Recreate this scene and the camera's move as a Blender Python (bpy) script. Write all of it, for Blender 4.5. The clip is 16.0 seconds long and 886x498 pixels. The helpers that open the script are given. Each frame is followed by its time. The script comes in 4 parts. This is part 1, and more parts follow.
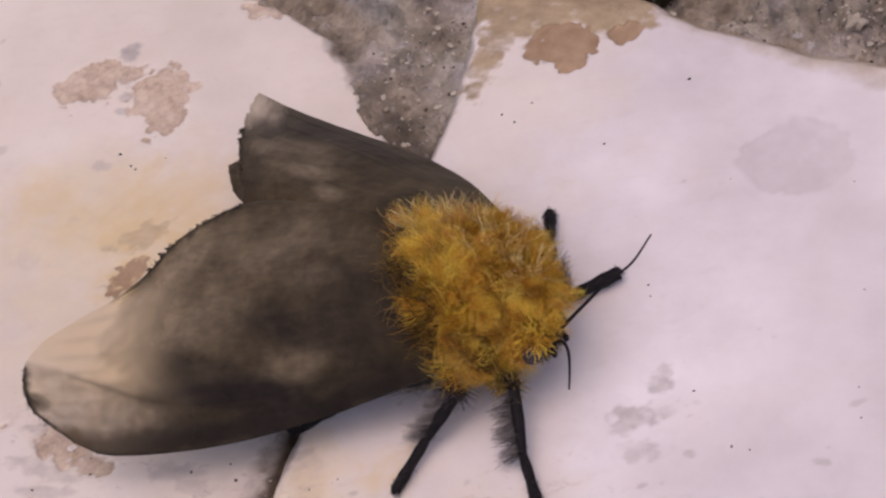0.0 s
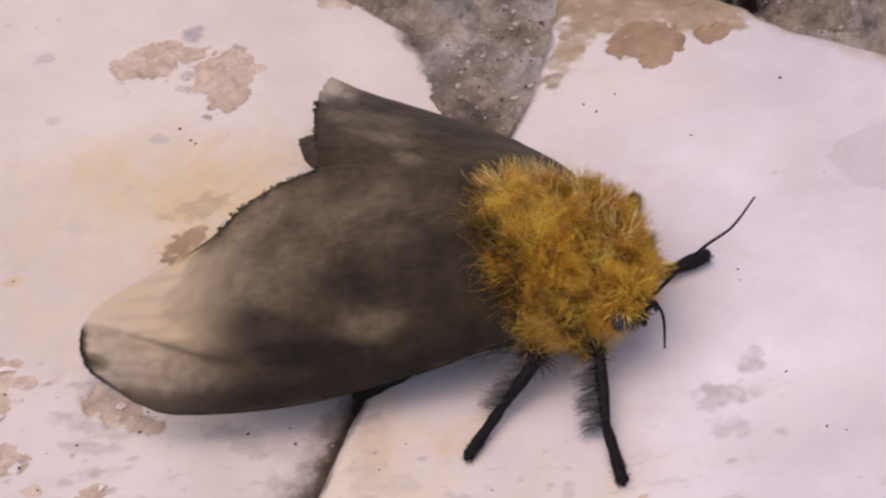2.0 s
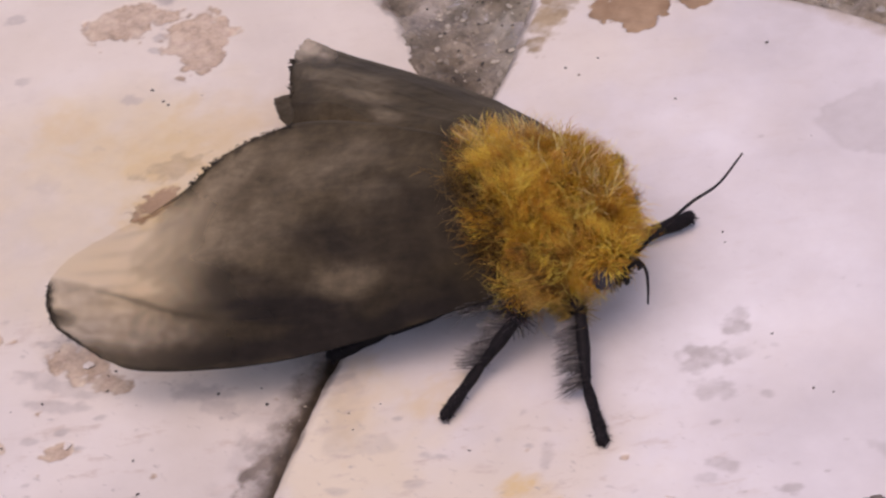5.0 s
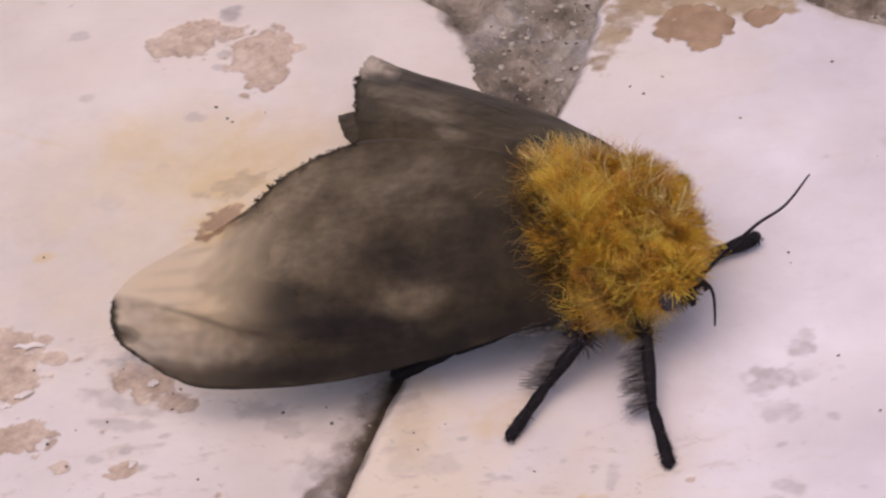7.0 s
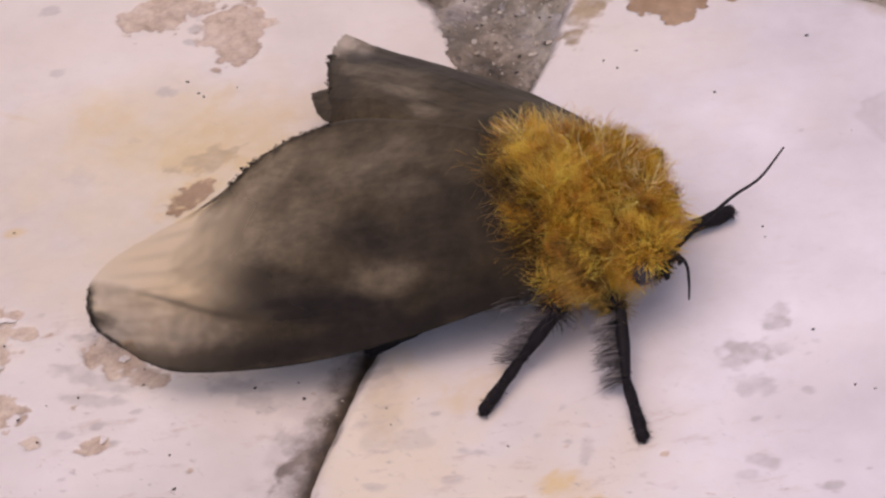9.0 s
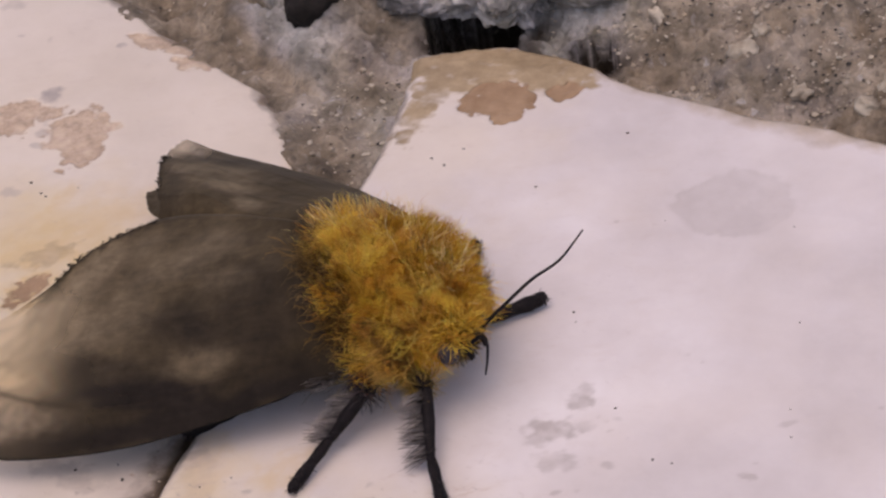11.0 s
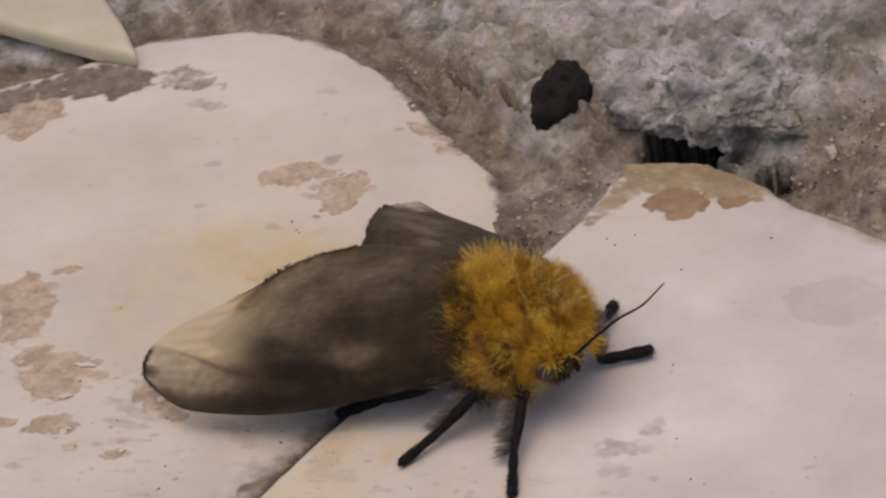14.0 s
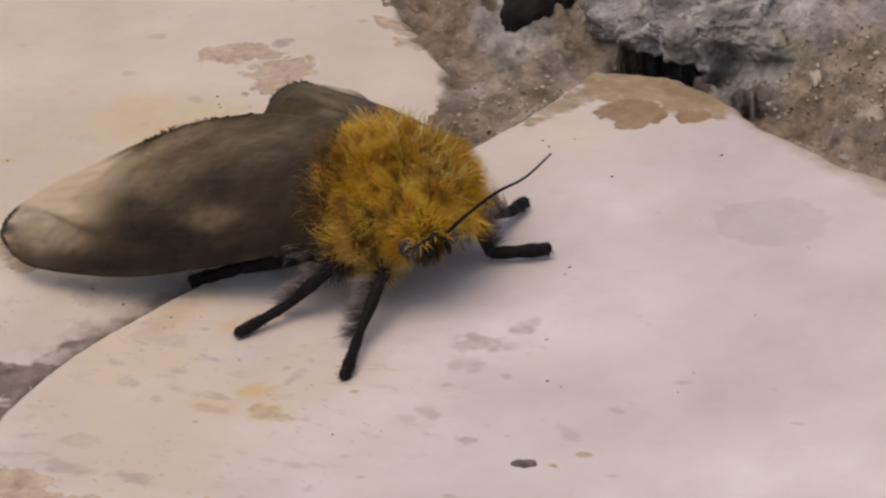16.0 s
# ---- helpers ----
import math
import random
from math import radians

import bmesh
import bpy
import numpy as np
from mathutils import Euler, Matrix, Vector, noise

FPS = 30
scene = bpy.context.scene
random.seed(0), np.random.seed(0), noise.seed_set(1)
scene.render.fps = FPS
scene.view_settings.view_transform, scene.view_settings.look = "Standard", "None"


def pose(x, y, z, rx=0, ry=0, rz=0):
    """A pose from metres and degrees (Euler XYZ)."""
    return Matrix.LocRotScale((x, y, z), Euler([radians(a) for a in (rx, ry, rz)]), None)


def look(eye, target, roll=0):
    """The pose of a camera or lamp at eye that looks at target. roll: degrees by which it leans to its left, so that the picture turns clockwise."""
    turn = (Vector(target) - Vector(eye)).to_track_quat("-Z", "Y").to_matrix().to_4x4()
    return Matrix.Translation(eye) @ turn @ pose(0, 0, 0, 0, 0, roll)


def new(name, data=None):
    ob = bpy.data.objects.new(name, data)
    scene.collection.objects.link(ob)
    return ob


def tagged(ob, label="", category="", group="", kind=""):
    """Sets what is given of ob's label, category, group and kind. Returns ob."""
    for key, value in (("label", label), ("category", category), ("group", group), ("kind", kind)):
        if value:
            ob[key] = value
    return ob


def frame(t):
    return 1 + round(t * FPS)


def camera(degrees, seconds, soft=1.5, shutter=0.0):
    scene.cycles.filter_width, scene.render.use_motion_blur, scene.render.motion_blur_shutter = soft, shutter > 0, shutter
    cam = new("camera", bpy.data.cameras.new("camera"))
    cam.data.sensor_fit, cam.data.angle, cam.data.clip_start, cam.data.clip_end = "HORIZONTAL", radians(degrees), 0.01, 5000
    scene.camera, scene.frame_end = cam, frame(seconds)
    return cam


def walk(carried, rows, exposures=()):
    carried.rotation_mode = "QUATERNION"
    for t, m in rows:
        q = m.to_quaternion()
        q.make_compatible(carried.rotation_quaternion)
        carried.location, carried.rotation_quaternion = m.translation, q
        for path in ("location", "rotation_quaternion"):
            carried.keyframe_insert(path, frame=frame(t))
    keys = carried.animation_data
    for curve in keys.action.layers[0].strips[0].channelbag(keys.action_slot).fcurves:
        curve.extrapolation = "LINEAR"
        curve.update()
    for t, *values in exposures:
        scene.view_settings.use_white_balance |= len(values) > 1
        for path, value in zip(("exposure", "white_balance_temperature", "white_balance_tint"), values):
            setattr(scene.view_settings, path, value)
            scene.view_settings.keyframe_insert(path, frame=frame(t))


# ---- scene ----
cam = camera(18.0, 16.0, soft=2.5)
PATH = [
    (0, (0.05878, -0.08086, 0.10825), (0.00534, 0.00410, 0.0), -19.46),
    (0.5, (0.05547, -0.08463, 0.10288), (0.00532, -0.00223, 0.0), -17.74),
    (1, (0.05455, -0.08773, 0.09932), (0.00378, 0.00573, 0.0), -14.96),
    (1.5, (0.05140, -0.08930, 0.09650), (0.00197, 0.00057, 0.0), -14.06),
    (2, (0.05056, -0.09032, 0.09532), (0.00187, 0.00200, 0.0), -12.78),
    (2.5, (0.04979, -0.09082, 0.09354), (0.00332, -0.00102, 0.0), -12.11),
    (3, (0.04881, -0.09141, 0.09330), (0.00174, -0.00133, 0.0), -11.85),
    (3.5, (0.04971, -0.09295, 0.09186), (0.00550, -0.00047, 0.0), -10.63),
    (3.7, (0.04903, -0.09336, 0.09155), (0.00623, -0.00112, 0.0), -10.12),
    (5.8, (0.04981, -0.08980, 0.08974), (0.00261, 0.00020, 0.0), -12.04),
    (6, (0.04981, -0.09022, 0.08991), (0.00268, 0.00029, 0.0), -11.94),
    (6.5, (0.04943, -0.09050, 0.09027), (0.00154, 0.00033, 0.0), -12.06),
    (7, (0.04867, -0.09067, 0.09070), (0.00027, 0.00025, 0.0), -12.02),
    (7.5, (0.04809, -0.09034, 0.09075), (-0.00103, 0.00021, 0.0), -12.26),
    (8, (0.04817, -0.09049, 0.09055), (0.00034, 0.00006, 0.0), -11.99),
    (8.5, (0.04800, -0.09089, 0.09032), (0.00192, -0.00040, 0.0), -11.42),
    (9, (0.04849, -0.09050, 0.08991), (0.00222, -0.00124, 0.0), -11.67),
    (9.5, (0.04829, -0.09068, 0.08966), (0.00316, -0.00252, 0.0), -11.91),
    (10, (0.05199, -0.09173, 0.08702), (0.00766, -0.00262, 0.0), -11.98),
    (10.2, (0.05264, -0.09217, 0.08712), (0.01102, -0.00006, 0.0), -10.94),
    (12.3, (0.07519, -0.09810, 0.08787), (0.00484, 0.00465, 0.0), -11.32),
    (12.5, (0.07823, -0.10295, 0.08868), (0.00465, 0.00073, 0.0), -10.91),
    (13, (0.08811, -0.11170, 0.09227), (0.00308, 0.00117, 0.0), -10.63),
    (13.5, (0.09208, -0.11592, 0.09236), (0.00786, -0.00366, 0.0), -10.54),
    (14, (0.09561, -0.10785, 0.08876), (-0.00373, 0.00916, 0.0), -10.75),
    (14.5, (0.09972, -0.09844, 0.08030), (0.00850, 0.00647, 0.0), -8.89),
    (15, (0.09819, -0.09159, 0.07365), (0.00906, -0.00250, 0.0), -9.03),
    (15.5, (0.10071, -0.08896, 0.07003), (0.00416, 0.00558, 0.0), -8.36),
    (16, (0.10324, -0.08845, 0.06506), (0.00999, 0.00108, 0.0), -6.71),
]
EXPOSURES = [
    (0, 0.04, 7380, 25), (1, 0.05, 7380, 25), (2, 0.15, 7380, 25), (2.6, 0.09, 7380, 25), (3.7, 0.09, 7380, 25), (5.8, 0.15, 7380, 25), (9, 0.15, 7380, 25), (10.2, 0.10, 7380, 25), (12.3, -0.12, 8200, 16), (12.5, -0.12, 8200, 16), (13, 0.0, 8200, 16), (13.5, -0.12, 8220, 16),
    (14, -0.25, 8250, 15), (14.5, -0.25, 8300, 15), (15, -0.26, 8300, 15), (16, -0.16, 8350, 15),
]
walk(cam, [(t, look(eye, target, roll)) for t, eye, target, roll in PATH], EXPOSURES)

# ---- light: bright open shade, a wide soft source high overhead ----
world = bpy.data.worlds.new("sky")
scene.world = world
world.use_nodes = True
wn = world.node_tree
sky = wn.nodes.new("ShaderNodeTexSky")
sky.sky_type, sky.sun_disc = "NISHITA", False
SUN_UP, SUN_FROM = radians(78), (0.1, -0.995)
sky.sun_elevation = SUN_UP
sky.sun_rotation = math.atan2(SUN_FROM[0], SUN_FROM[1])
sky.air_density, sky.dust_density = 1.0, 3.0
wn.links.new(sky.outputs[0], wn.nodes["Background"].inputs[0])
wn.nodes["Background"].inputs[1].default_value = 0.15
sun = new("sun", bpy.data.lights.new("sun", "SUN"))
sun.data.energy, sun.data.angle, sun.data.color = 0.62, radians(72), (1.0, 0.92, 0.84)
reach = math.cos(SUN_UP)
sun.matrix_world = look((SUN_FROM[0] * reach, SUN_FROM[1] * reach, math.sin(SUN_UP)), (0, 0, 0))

CM = 0.01
rng = np.random.default_rng(7)


# ---- numeric helpers ----
def lattice(x, y, seed):
    """Smooth value noise in -1..1."""
    xi, yi = np.floor(x).astype(np.int64), np.floor(y).astype(np.int64)
    u, v = x - xi, y - yi
    u, v = u * u * (3 - 2 * u), v * v * (3 - 2 * v)

    def corner(a, b):
        h = (a * 374761393 + b * 668265263 + seed * 1442695041) & 0xFFFFFFFF
        h = ((h ^ (h >> 13)) * 1274126177) & 0xFFFFFFFF
        return ((h ^ (h >> 16)) & 0xFFFF) / 32767.5 - 1

    low = corner(xi, yi) * (1 - u) + corner(xi + 1, yi) * u
    high = corner(xi, yi + 1) * (1 - u) + corner(xi + 1, yi + 1) * u
    return low * (1 - v) + high * v


def fbm(x, y, size, seed, octaves=4):
    total, amp, norm = 0, 1.0, 0
    for k in range(octaves):
        total = total + amp * lattice(x / size * 2 ** k + 17.3 * k, y / size * 2 ** k - 9.1 * k, seed + k)
        norm, amp = norm + amp, amp * 0.55
    return total / norm


def step(lo, hi, v):
    k = np.clip((v - lo) / (hi - lo), 0, 1)
    return k * k * (3 - 2 * k)


def blob(x, y, cx, cy, rx, ry, turn=0, rough=0.35, soft=0.12, seed=1, grain=0.12):
    """A patch with a ragged outline: 1 inside, 0 outside."""
    a = radians(turn)
    u = ((x - cx) * math.cos(a) + (y - cy) * math.sin(a)) / rx
    v = (-(x - cx) * math.sin(a) + (y - cy) * math.cos(a)) / ry
    d = np.sqrt(u * u + v * v) + rough * fbm(x, y, grain, seed, 4)
    return 1 - step(1 - soft, 1 + soft, d)


# ---- mesh helpers ----
def link_mesh(name, verts, faces, material, parent=None, label="", smooth=True):
    me = bpy.data.meshes.new(name)
    me.from_pydata((np.asarray(verts, float) * CM).tolist(), [], faces)
    me.materials.append(material)
    if smooth:
        me.shade_smooth()
    ob = new(name, me)
    ob.parent = parent
    if label:
        tagged(ob, label)
    return ob


def grid_mesh(name, xs, ys, z, keep, material, attributes, parent=None):
    """A relief over the grid xs, ys; faces with no kept corner are left out."""
    nx, ny = len(xs), len(ys)
    X, Y = np.meshgrid(xs, ys)
    idx = np.arange(nx * ny).reshape(ny, nx)
    f = np.stack([idx[:-1, :-1], idx[:-1, 1:], idx[1:, 1:], idx[1:, :-1]], -1).reshape(-1, 4)
    f = f[keep.ravel()[f].any(1)]
    used = np.unique(f)
    back = np.full(nx * ny, -1)
    back[used] = np.arange(len(used))
    f = back[f]
    co = np.stack([X.ravel(), Y.ravel(), z.ravel()], 1)[used] * CM
    me = bpy.data.meshes.new(name)
    me.vertices.add(len(co))
    me.vertices.foreach_set("co", co.ravel().astype(np.float32))
    me.loops.add(f.size)
    me.loops.foreach_set("vertex_index", f.ravel().astype(np.int32))
    me.polygons.add(len(f))
    me.polygons.foreach_set("loop_start", np.arange(0, f.size, 4, dtype=np.int32))
    me.update(calc_edges=True)
    for key, values in attributes.items():
        at = me.attributes.new(key, "FLOAT", "POINT")
        at.data.foreach_set("value", values.ravel()[used].astype(np.float32))
    me.materials.append(material)
    me.shade_smooth()
    ob = new(name, me)
    ob.parent = parent
    return ob


# ---- materials ----
def shader(name, rough=0.6, spec=0.4):
    m = bpy.data.materials.new(name)
    m.use_nodes = True
    b = m.node_tree.nodes["Principled BSDF"]
    b.inputs["Roughness"].default_value = rough
    b.inputs["Specular IOR Level"].default_value = spec
    return m, m.node_tree, b


def put(tree, kind, **values):
    n = tree.nodes.new(kind)
    for key, v in values.items():
        n.inputs[key.replace("_", " ")].default_value = v
    return n


def noise_tex(tree, scale, detail=4, rough=0.55):
    n = put(tree, "ShaderNodeTexNoise", Scale=scale, Detail=detail, Roughness=rough)
    tree.links.new(coords(tree), n.inputs["Vector"])
    return n.outputs["Fac"]


def coords(tree):
    for n in tree.nodes:
        if n.bl_idname == "ShaderNodeTexCoord":
            return n.outputs["Object"]
    return tree.nodes.new("ShaderNodeTexCoord").outputs["Object"]


def ramp(tree, fac, *stops):
    n = tree.nodes.new("ShaderNodeValToRGB")
    tree.links.new(fac, n.inputs[0])
    el = n.color_ramp.elements
    while len(el) < len(stops):
        el.new(0.5)
    for e, (p, c) in zip(el, stops):
        e.position, e.color = p, (*c, 1) if len(c) == 3 else c
    return n.outputs[0]


def grey(v):
    return (v, v, v)


def mix(tree, fac, a, b, how="MIX"):
    n = tree.nodes.new("ShaderNodeMix")
    n.data_type, n.blend_type = "RGBA", how
    for socket, v in ((n.inputs["Factor"], fac), (n.inputs["A"], a), (n.inputs["B"], b)):
        if isinstance(v, (int, float)):
            socket.default_value = v
        elif isinstance(v, tuple):
            socket.default_value = (*v, 1)
        else:
            tree.links.new(v, socket)
    return n.outputs["Result"]


def times(tree, a, b):
    n = tree.nodes.new("ShaderNodeMath")
    n.operation = "MULTIPLY"
    for socket, v in ((n.inputs[0], a), (n.inputs[1], b)):
        if isinstance(v, (int, float)):
            socket.default_value = v
        else:
            tree.links.new(v, socket)
    return n.outputs[0]


def field(tree, name):
    n = tree.nodes.new("ShaderNodeAttribute")
    n.attribute_name = name
    return n.outputs["Fac"]


def relief(tree, bsdf, height, metres, strength=1.0):
    n = put(tree, "ShaderNodeBump", Strength=strength, Distance=metres)
    tree.links.new(height, n.inputs["Height"])
    tree.links.new(n.outputs[0], bsdf.inputs["Normal"])


def stretched(tree, scale, along, detail=5, rough=0.6, turn=0.0):
    """Noise drawn out along a direction of the floor."""
    m = tree.nodes.new("ShaderNodeMapping")
    m.vector_type = "TEXTURE"
    m.inputs["Rotation"].default_value = (0, 0, radians(turn))
    m.inputs["Scale"].default_value = (along, 1, 1)
    tree.links.new(coords(tree), m.inputs["Vector"])
    n = put(tree, "ShaderNodeTexNoise", Scale=scale, Detail=detail, Roughness=rough)
    tree.links.new(m.outputs[0], n.inputs["Vector"])
    return n.outputs["Fac"]


def plus(tree, a, b):
    n = tree.nodes.new("ShaderNodeMath")
    n.operation = "ADD"
    for socket, v in ((n.inputs[0], a), (n.inputs[1], b)):
        if isinstance(v, (int, float)):
            socket.default_value = v
        else:
            tree.links.new(v, socket)
    return n.outputs[0]


def broken(tree, name, ragged, amount, lo, hi):
    """A field whose outline is broken up by noise."""
    k = plus(tree, field(tree, name), plus(tree, times(tree, ragged, amount), -0.5 * amount))
    return ramp(tree, k, (lo, grey(0.0)), (hi, grey(1.0)))


def tile_paint():
    m, t, b = shader("painted_tile", 0.42, 0.45)
    fine = noise_tex(t, 900, 5)
    broad = noise_tex(t, 75, 6, 0.6)
    ragged = noise_tex(t, 1300, 6, 0.7)
    scuff = stretched(t, 1100, 2.6, 6, 0.68, 22)
    c = ramp(t, broad, (0.32, (0.575, 0.525, 0.525)), (0.52, (0.70, 0.65, 0.662)), (0.72, (0.83, 0.79, 0.81)))
    c = mix(t, ramp(t, noise_tex(t, 130, 4), (0.45, grey(0.0)), (0.75, grey(0.35))), c, (0.74, 0.655, 0.60))
    c = mix(t, times(t, field(t, "cream"), 0.9), c, (0.71, 0.59, 0.40))
    c = mix(t, times(t, field(t, "yellow"), 0.9), c, (0.66, 0.47, 0.20))
    c = mix(t, times(t, ramp(t, scuff, (0.55, grey(0.0)), (0.68, grey(0.70))), field(t, "wear")), c, (0.52, 0.41, 0.35))
    c = mix(t, times(t, ramp(t, stretched(t, 2600, 2.0, 4, 0.6, -15), (0.62, grey(0.0)), (0.73, grey(0.65))), field(t, "wear")), c, (0.36, 0.31, 0.29))
    smudge = times(t, field(t, "smudge"), ramp(t, ragged, (0.30, grey(0.65)), (0.62, grey(1.0))))
    c = mix(t, times(t, smudge, 0.92), c, (0.36, 0.315, 0.30))
    chip = broken(t, "chip", ragged, 0.65, 0.18, 0.50)
    tan = ramp(t, noise_tex(t, 520, 7, 0.72), (0.32, (0.37, 0.27, 0.195)), (0.5, (0.55, 0.425, 0.325)), (0.70, (0.68, 0.56, 0.45)))
    tan = mix(t, 0.5, tan, ramp(t, ragged, (0.35, grey(0.30)), (0.65, grey(0.68))), "OVERLAY")
    rim = times(t, chip, ramp(t, broken(t, "chip", ragged, 0.8, 0.46, 0.62), (0.0, grey(0.16)), (1.0, grey(0.0))))
    c = mix(t, chip, c, tan)
    c = mix(t, rim, c, (0.22, 0.165, 0.125))
    rust_edge = broken(t, "rust", ragged, 0.8, 0.36, 0.56)
    rust = ramp(t, noise_tex(t, 420, 7, 0.7), (0.3, (0.25, 0.15, 0.08)), (0.7, (0.47, 0.32, 0.205)))
    dirt = ramp(t, noise_tex(t, 700, 6, 0.7), (0.3, (0.10, 0.078, 0.062)), (0.7, (0.32, 0.265, 0.225)))
    c = mix(t, broken(t, "dirt", ragged, 0.5, 0.22, 0.74), c, dirt)
    # on the tiles this field holds only the joint's dark soil
    soil_and_shade = ramp(t, noise_tex(t, 1100, 5, 0.6), (0.3, (0.032, 0.022, 0.015)), (0.7, (0.125, 0.092, 0.065)))
    c = mix(t, broken(t, "soil_and_shade", ragged, 0.30, 0.10, 0.85), c, soil_and_shade)
    sand = ramp(t, noise_tex(t, 500, 6, 0.7), (0.3, (0.25, 0.18, 0.105)), (0.7, (0.50, 0.38, 0.245)))
    c = mix(t, broken(t, "sand", ragged, 0.35, 0.12, 0.80), c, sand)
    c = mix(t, rust_edge, c, rust)
    t.links.new(c, b.inputs["Base Color"])
    t.links.new(ramp(t, fine, (0.3, grey(0.36)), (0.7, grey(0.55))), b.inputs["Roughness"])
    high = plus(t, times(t, fine, 0.25), plus(t, times(t, chip, -0.7), times(t, rust_edge, -0.5)))
    high = plus(t, high, times(t, times(t, chip, ragged), 1.1))
    relief(t, b, high, 0.00014, 0.8)
    return m


def cells(tree, scale, out="Color"):
    n = put(tree, "ShaderNodeTexVoronoi", Scale=float(scale))
    tree.links.new(coords(tree), n.inputs["Vector"])
    return n.outputs[out]


def concrete():
    m, t, b = shader("rough_concrete", 0.85, 0.3)
    n1, n2 = noise_tex(t, 430, 5, 0.60), noise_tex(t, 1500, 5, 0.6)
    n3, n4 = noise_tex(t, 85, 4), noise_tex(t, 160, 5, 0.6)
    c = ramp(t, n1, (0.30, (0.15, 0.147, 0.137)), (0.45, (0.30, 0.297, 0.285)), (0.58, (0.45, 0.447, 0.447)), (0.72, (0.63, 0.622, 0.65)))
    c = mix(t, ramp(t, n3, (0.46, grey(0.0)), (0.62, grey(0.65))), c, (0.29, 0.255, 0.165))
    c = mix(t, ramp(t, n4, (0.51, grey(0.0)), (0.64, grey(0.75))), c, (0.56, 0.55, 0.60))
    c = mix(t, ramp(t, n4, (0.32, grey(0.75)), (0.46, grey(0.0))), c, (0.10, 0.10, 0.08))
    c = mix(t, ramp(t, noise_tex(t, 300, 3, 0.5), (0.52, grey(0.0)), (0.66, grey(0.7))), c, (0.60, 0.575, 0.635))
    c = mix(t, ramp(t, noise_tex(t, 210, 3, 0.5), (0.36, grey(0.6)), (0.48, grey(0.0))), c, (0.15, 0.145, 0.135))
    slate = ramp(t, n1, (0.3, (0.075, 0.073, 0.072)), (0.5, (0.19, 0.185, 0.188)), (0.72, (0.42, 0.41, 0.44)))
    c = mix(t, field(t, "slate"), c, slate)
    brown = ramp(t, n1, (0.3, (0.10, 0.079, 0.058)), (0.5, (0.225, 0.182, 0.138)), (0.72, (0.40, 0.335, 0.265)))
    c = mix(t, field(t, "brown"), c, brown)
    grains = ramp(t, plus(t, cells(t, 4200), times(t, n4, 0.5)), (1.06, grey(0.0)), (1.14, grey(0.75)))
    c = mix(t, times(t, grains, field(t, "brown")), c, (0.56, 0.455, 0.33))
    mortar = ramp(t, n1, (0.3, (0.42, 0.36, 0.265)), (0.7, (0.74, 0.66, 0.53)))
    c = mix(t, field(t, "mortar"), c, mortar)
    coarse, small = cells(t, 1300), cells(t, 3600)
    c = mix(t, 0.36, c, ramp(t, coarse, (0.1, grey(0.30)), (0.9, grey(0.70))), "OVERLAY")
    c = mix(t, 0.22, c, ramp(t, small, (0.1, grey(0.25)), (0.9, grey(0.75))), "OVERLAY")
    # near-black brown: soil in the joint, and shade painted into the holes
    soil_and_shade = ramp(t, n1, (0.3, (0.020, 0.014, 0.010)), (0.5, (0.036, 0.027, 0.020)), (0.72, (0.075, 0.058, 0.044)))
    c = mix(t, field(t, "soil_and_shade"), c, soil_and_shade)
    glint = times(t, ramp(t, cells(t, 2300), (0.80, grey(0.0)), (0.95, grey(0.55))), ramp(t, n2, (0.46, grey(0.0)), (0.62, grey(1.0))))
    c = mix(t, glint, c, (0.56, 0.545, 0.555))
    c = mix(t, ramp(t, small, (0.88, grey(0.0)), (0.97, grey(0.3))), c, (0.55, 0.51, 0.46))
    c = mix(t, ramp(t, small, (0.08, grey(0.35)), (0.12, grey(0.0))), c, (0.045, 0.036, 0.028))
    t.links.new(c, b.inputs["Base Color"])
    t.links.new(ramp(t, glint, (0.0, grey(0.88)), (0.8, grey(0.30))), b.inputs["Roughness"])
    high = plus(t, n2, plus(t, times(t, cells(t, 1300, "Distance"), -0.8), times(t, cells(t, 3600, "Distance"), -0.4)))
    relief(t, b, high, 0.0003, 0.7)
    return m


def plain(name, dark, light, scale=900, rough=0.7, bump=0.00005, spec=0.4):
    m, t, b = shader(name, rough, spec)
    n = noise_tex(t, scale, 5, 0.6)
    t.links.new(ramp(t, n, (0.3, dark), (0.7, light)), b.inputs["Base Color"])
    relief(t, b, n, bump, 0.6)
    return m


PAINT, CONCRETE = tile_paint(), concrete()
SPECK = plain("dark_dirt", (0.02, 0.017, 0.015), (0.09, 0.075, 0.065), 3000)
GRAIN = plain("pale_grit", (0.22, 0.175, 0.13), (0.62, 0.56, 0.47), 700)
FLAKE = plain("grey_flake", (0.05, 0.04, 0.035), (0.20, 0.17, 0.15), 2000)
SLIVER = plain("loose_paint", (0.66, 0.58, 0.53), (0.80, 0.74, 0.70), 900, 0.45)
CLOD = plain("black_clod", (0.003, 0.002, 0.002), (0.018, 0.014, 0.013), 1500, 0.9, 0.0003)
CREAM = plain("cream_glaze", (0.55, 0.50, 0.38), (0.70, 0.65, 0.52), 200, 0.4)


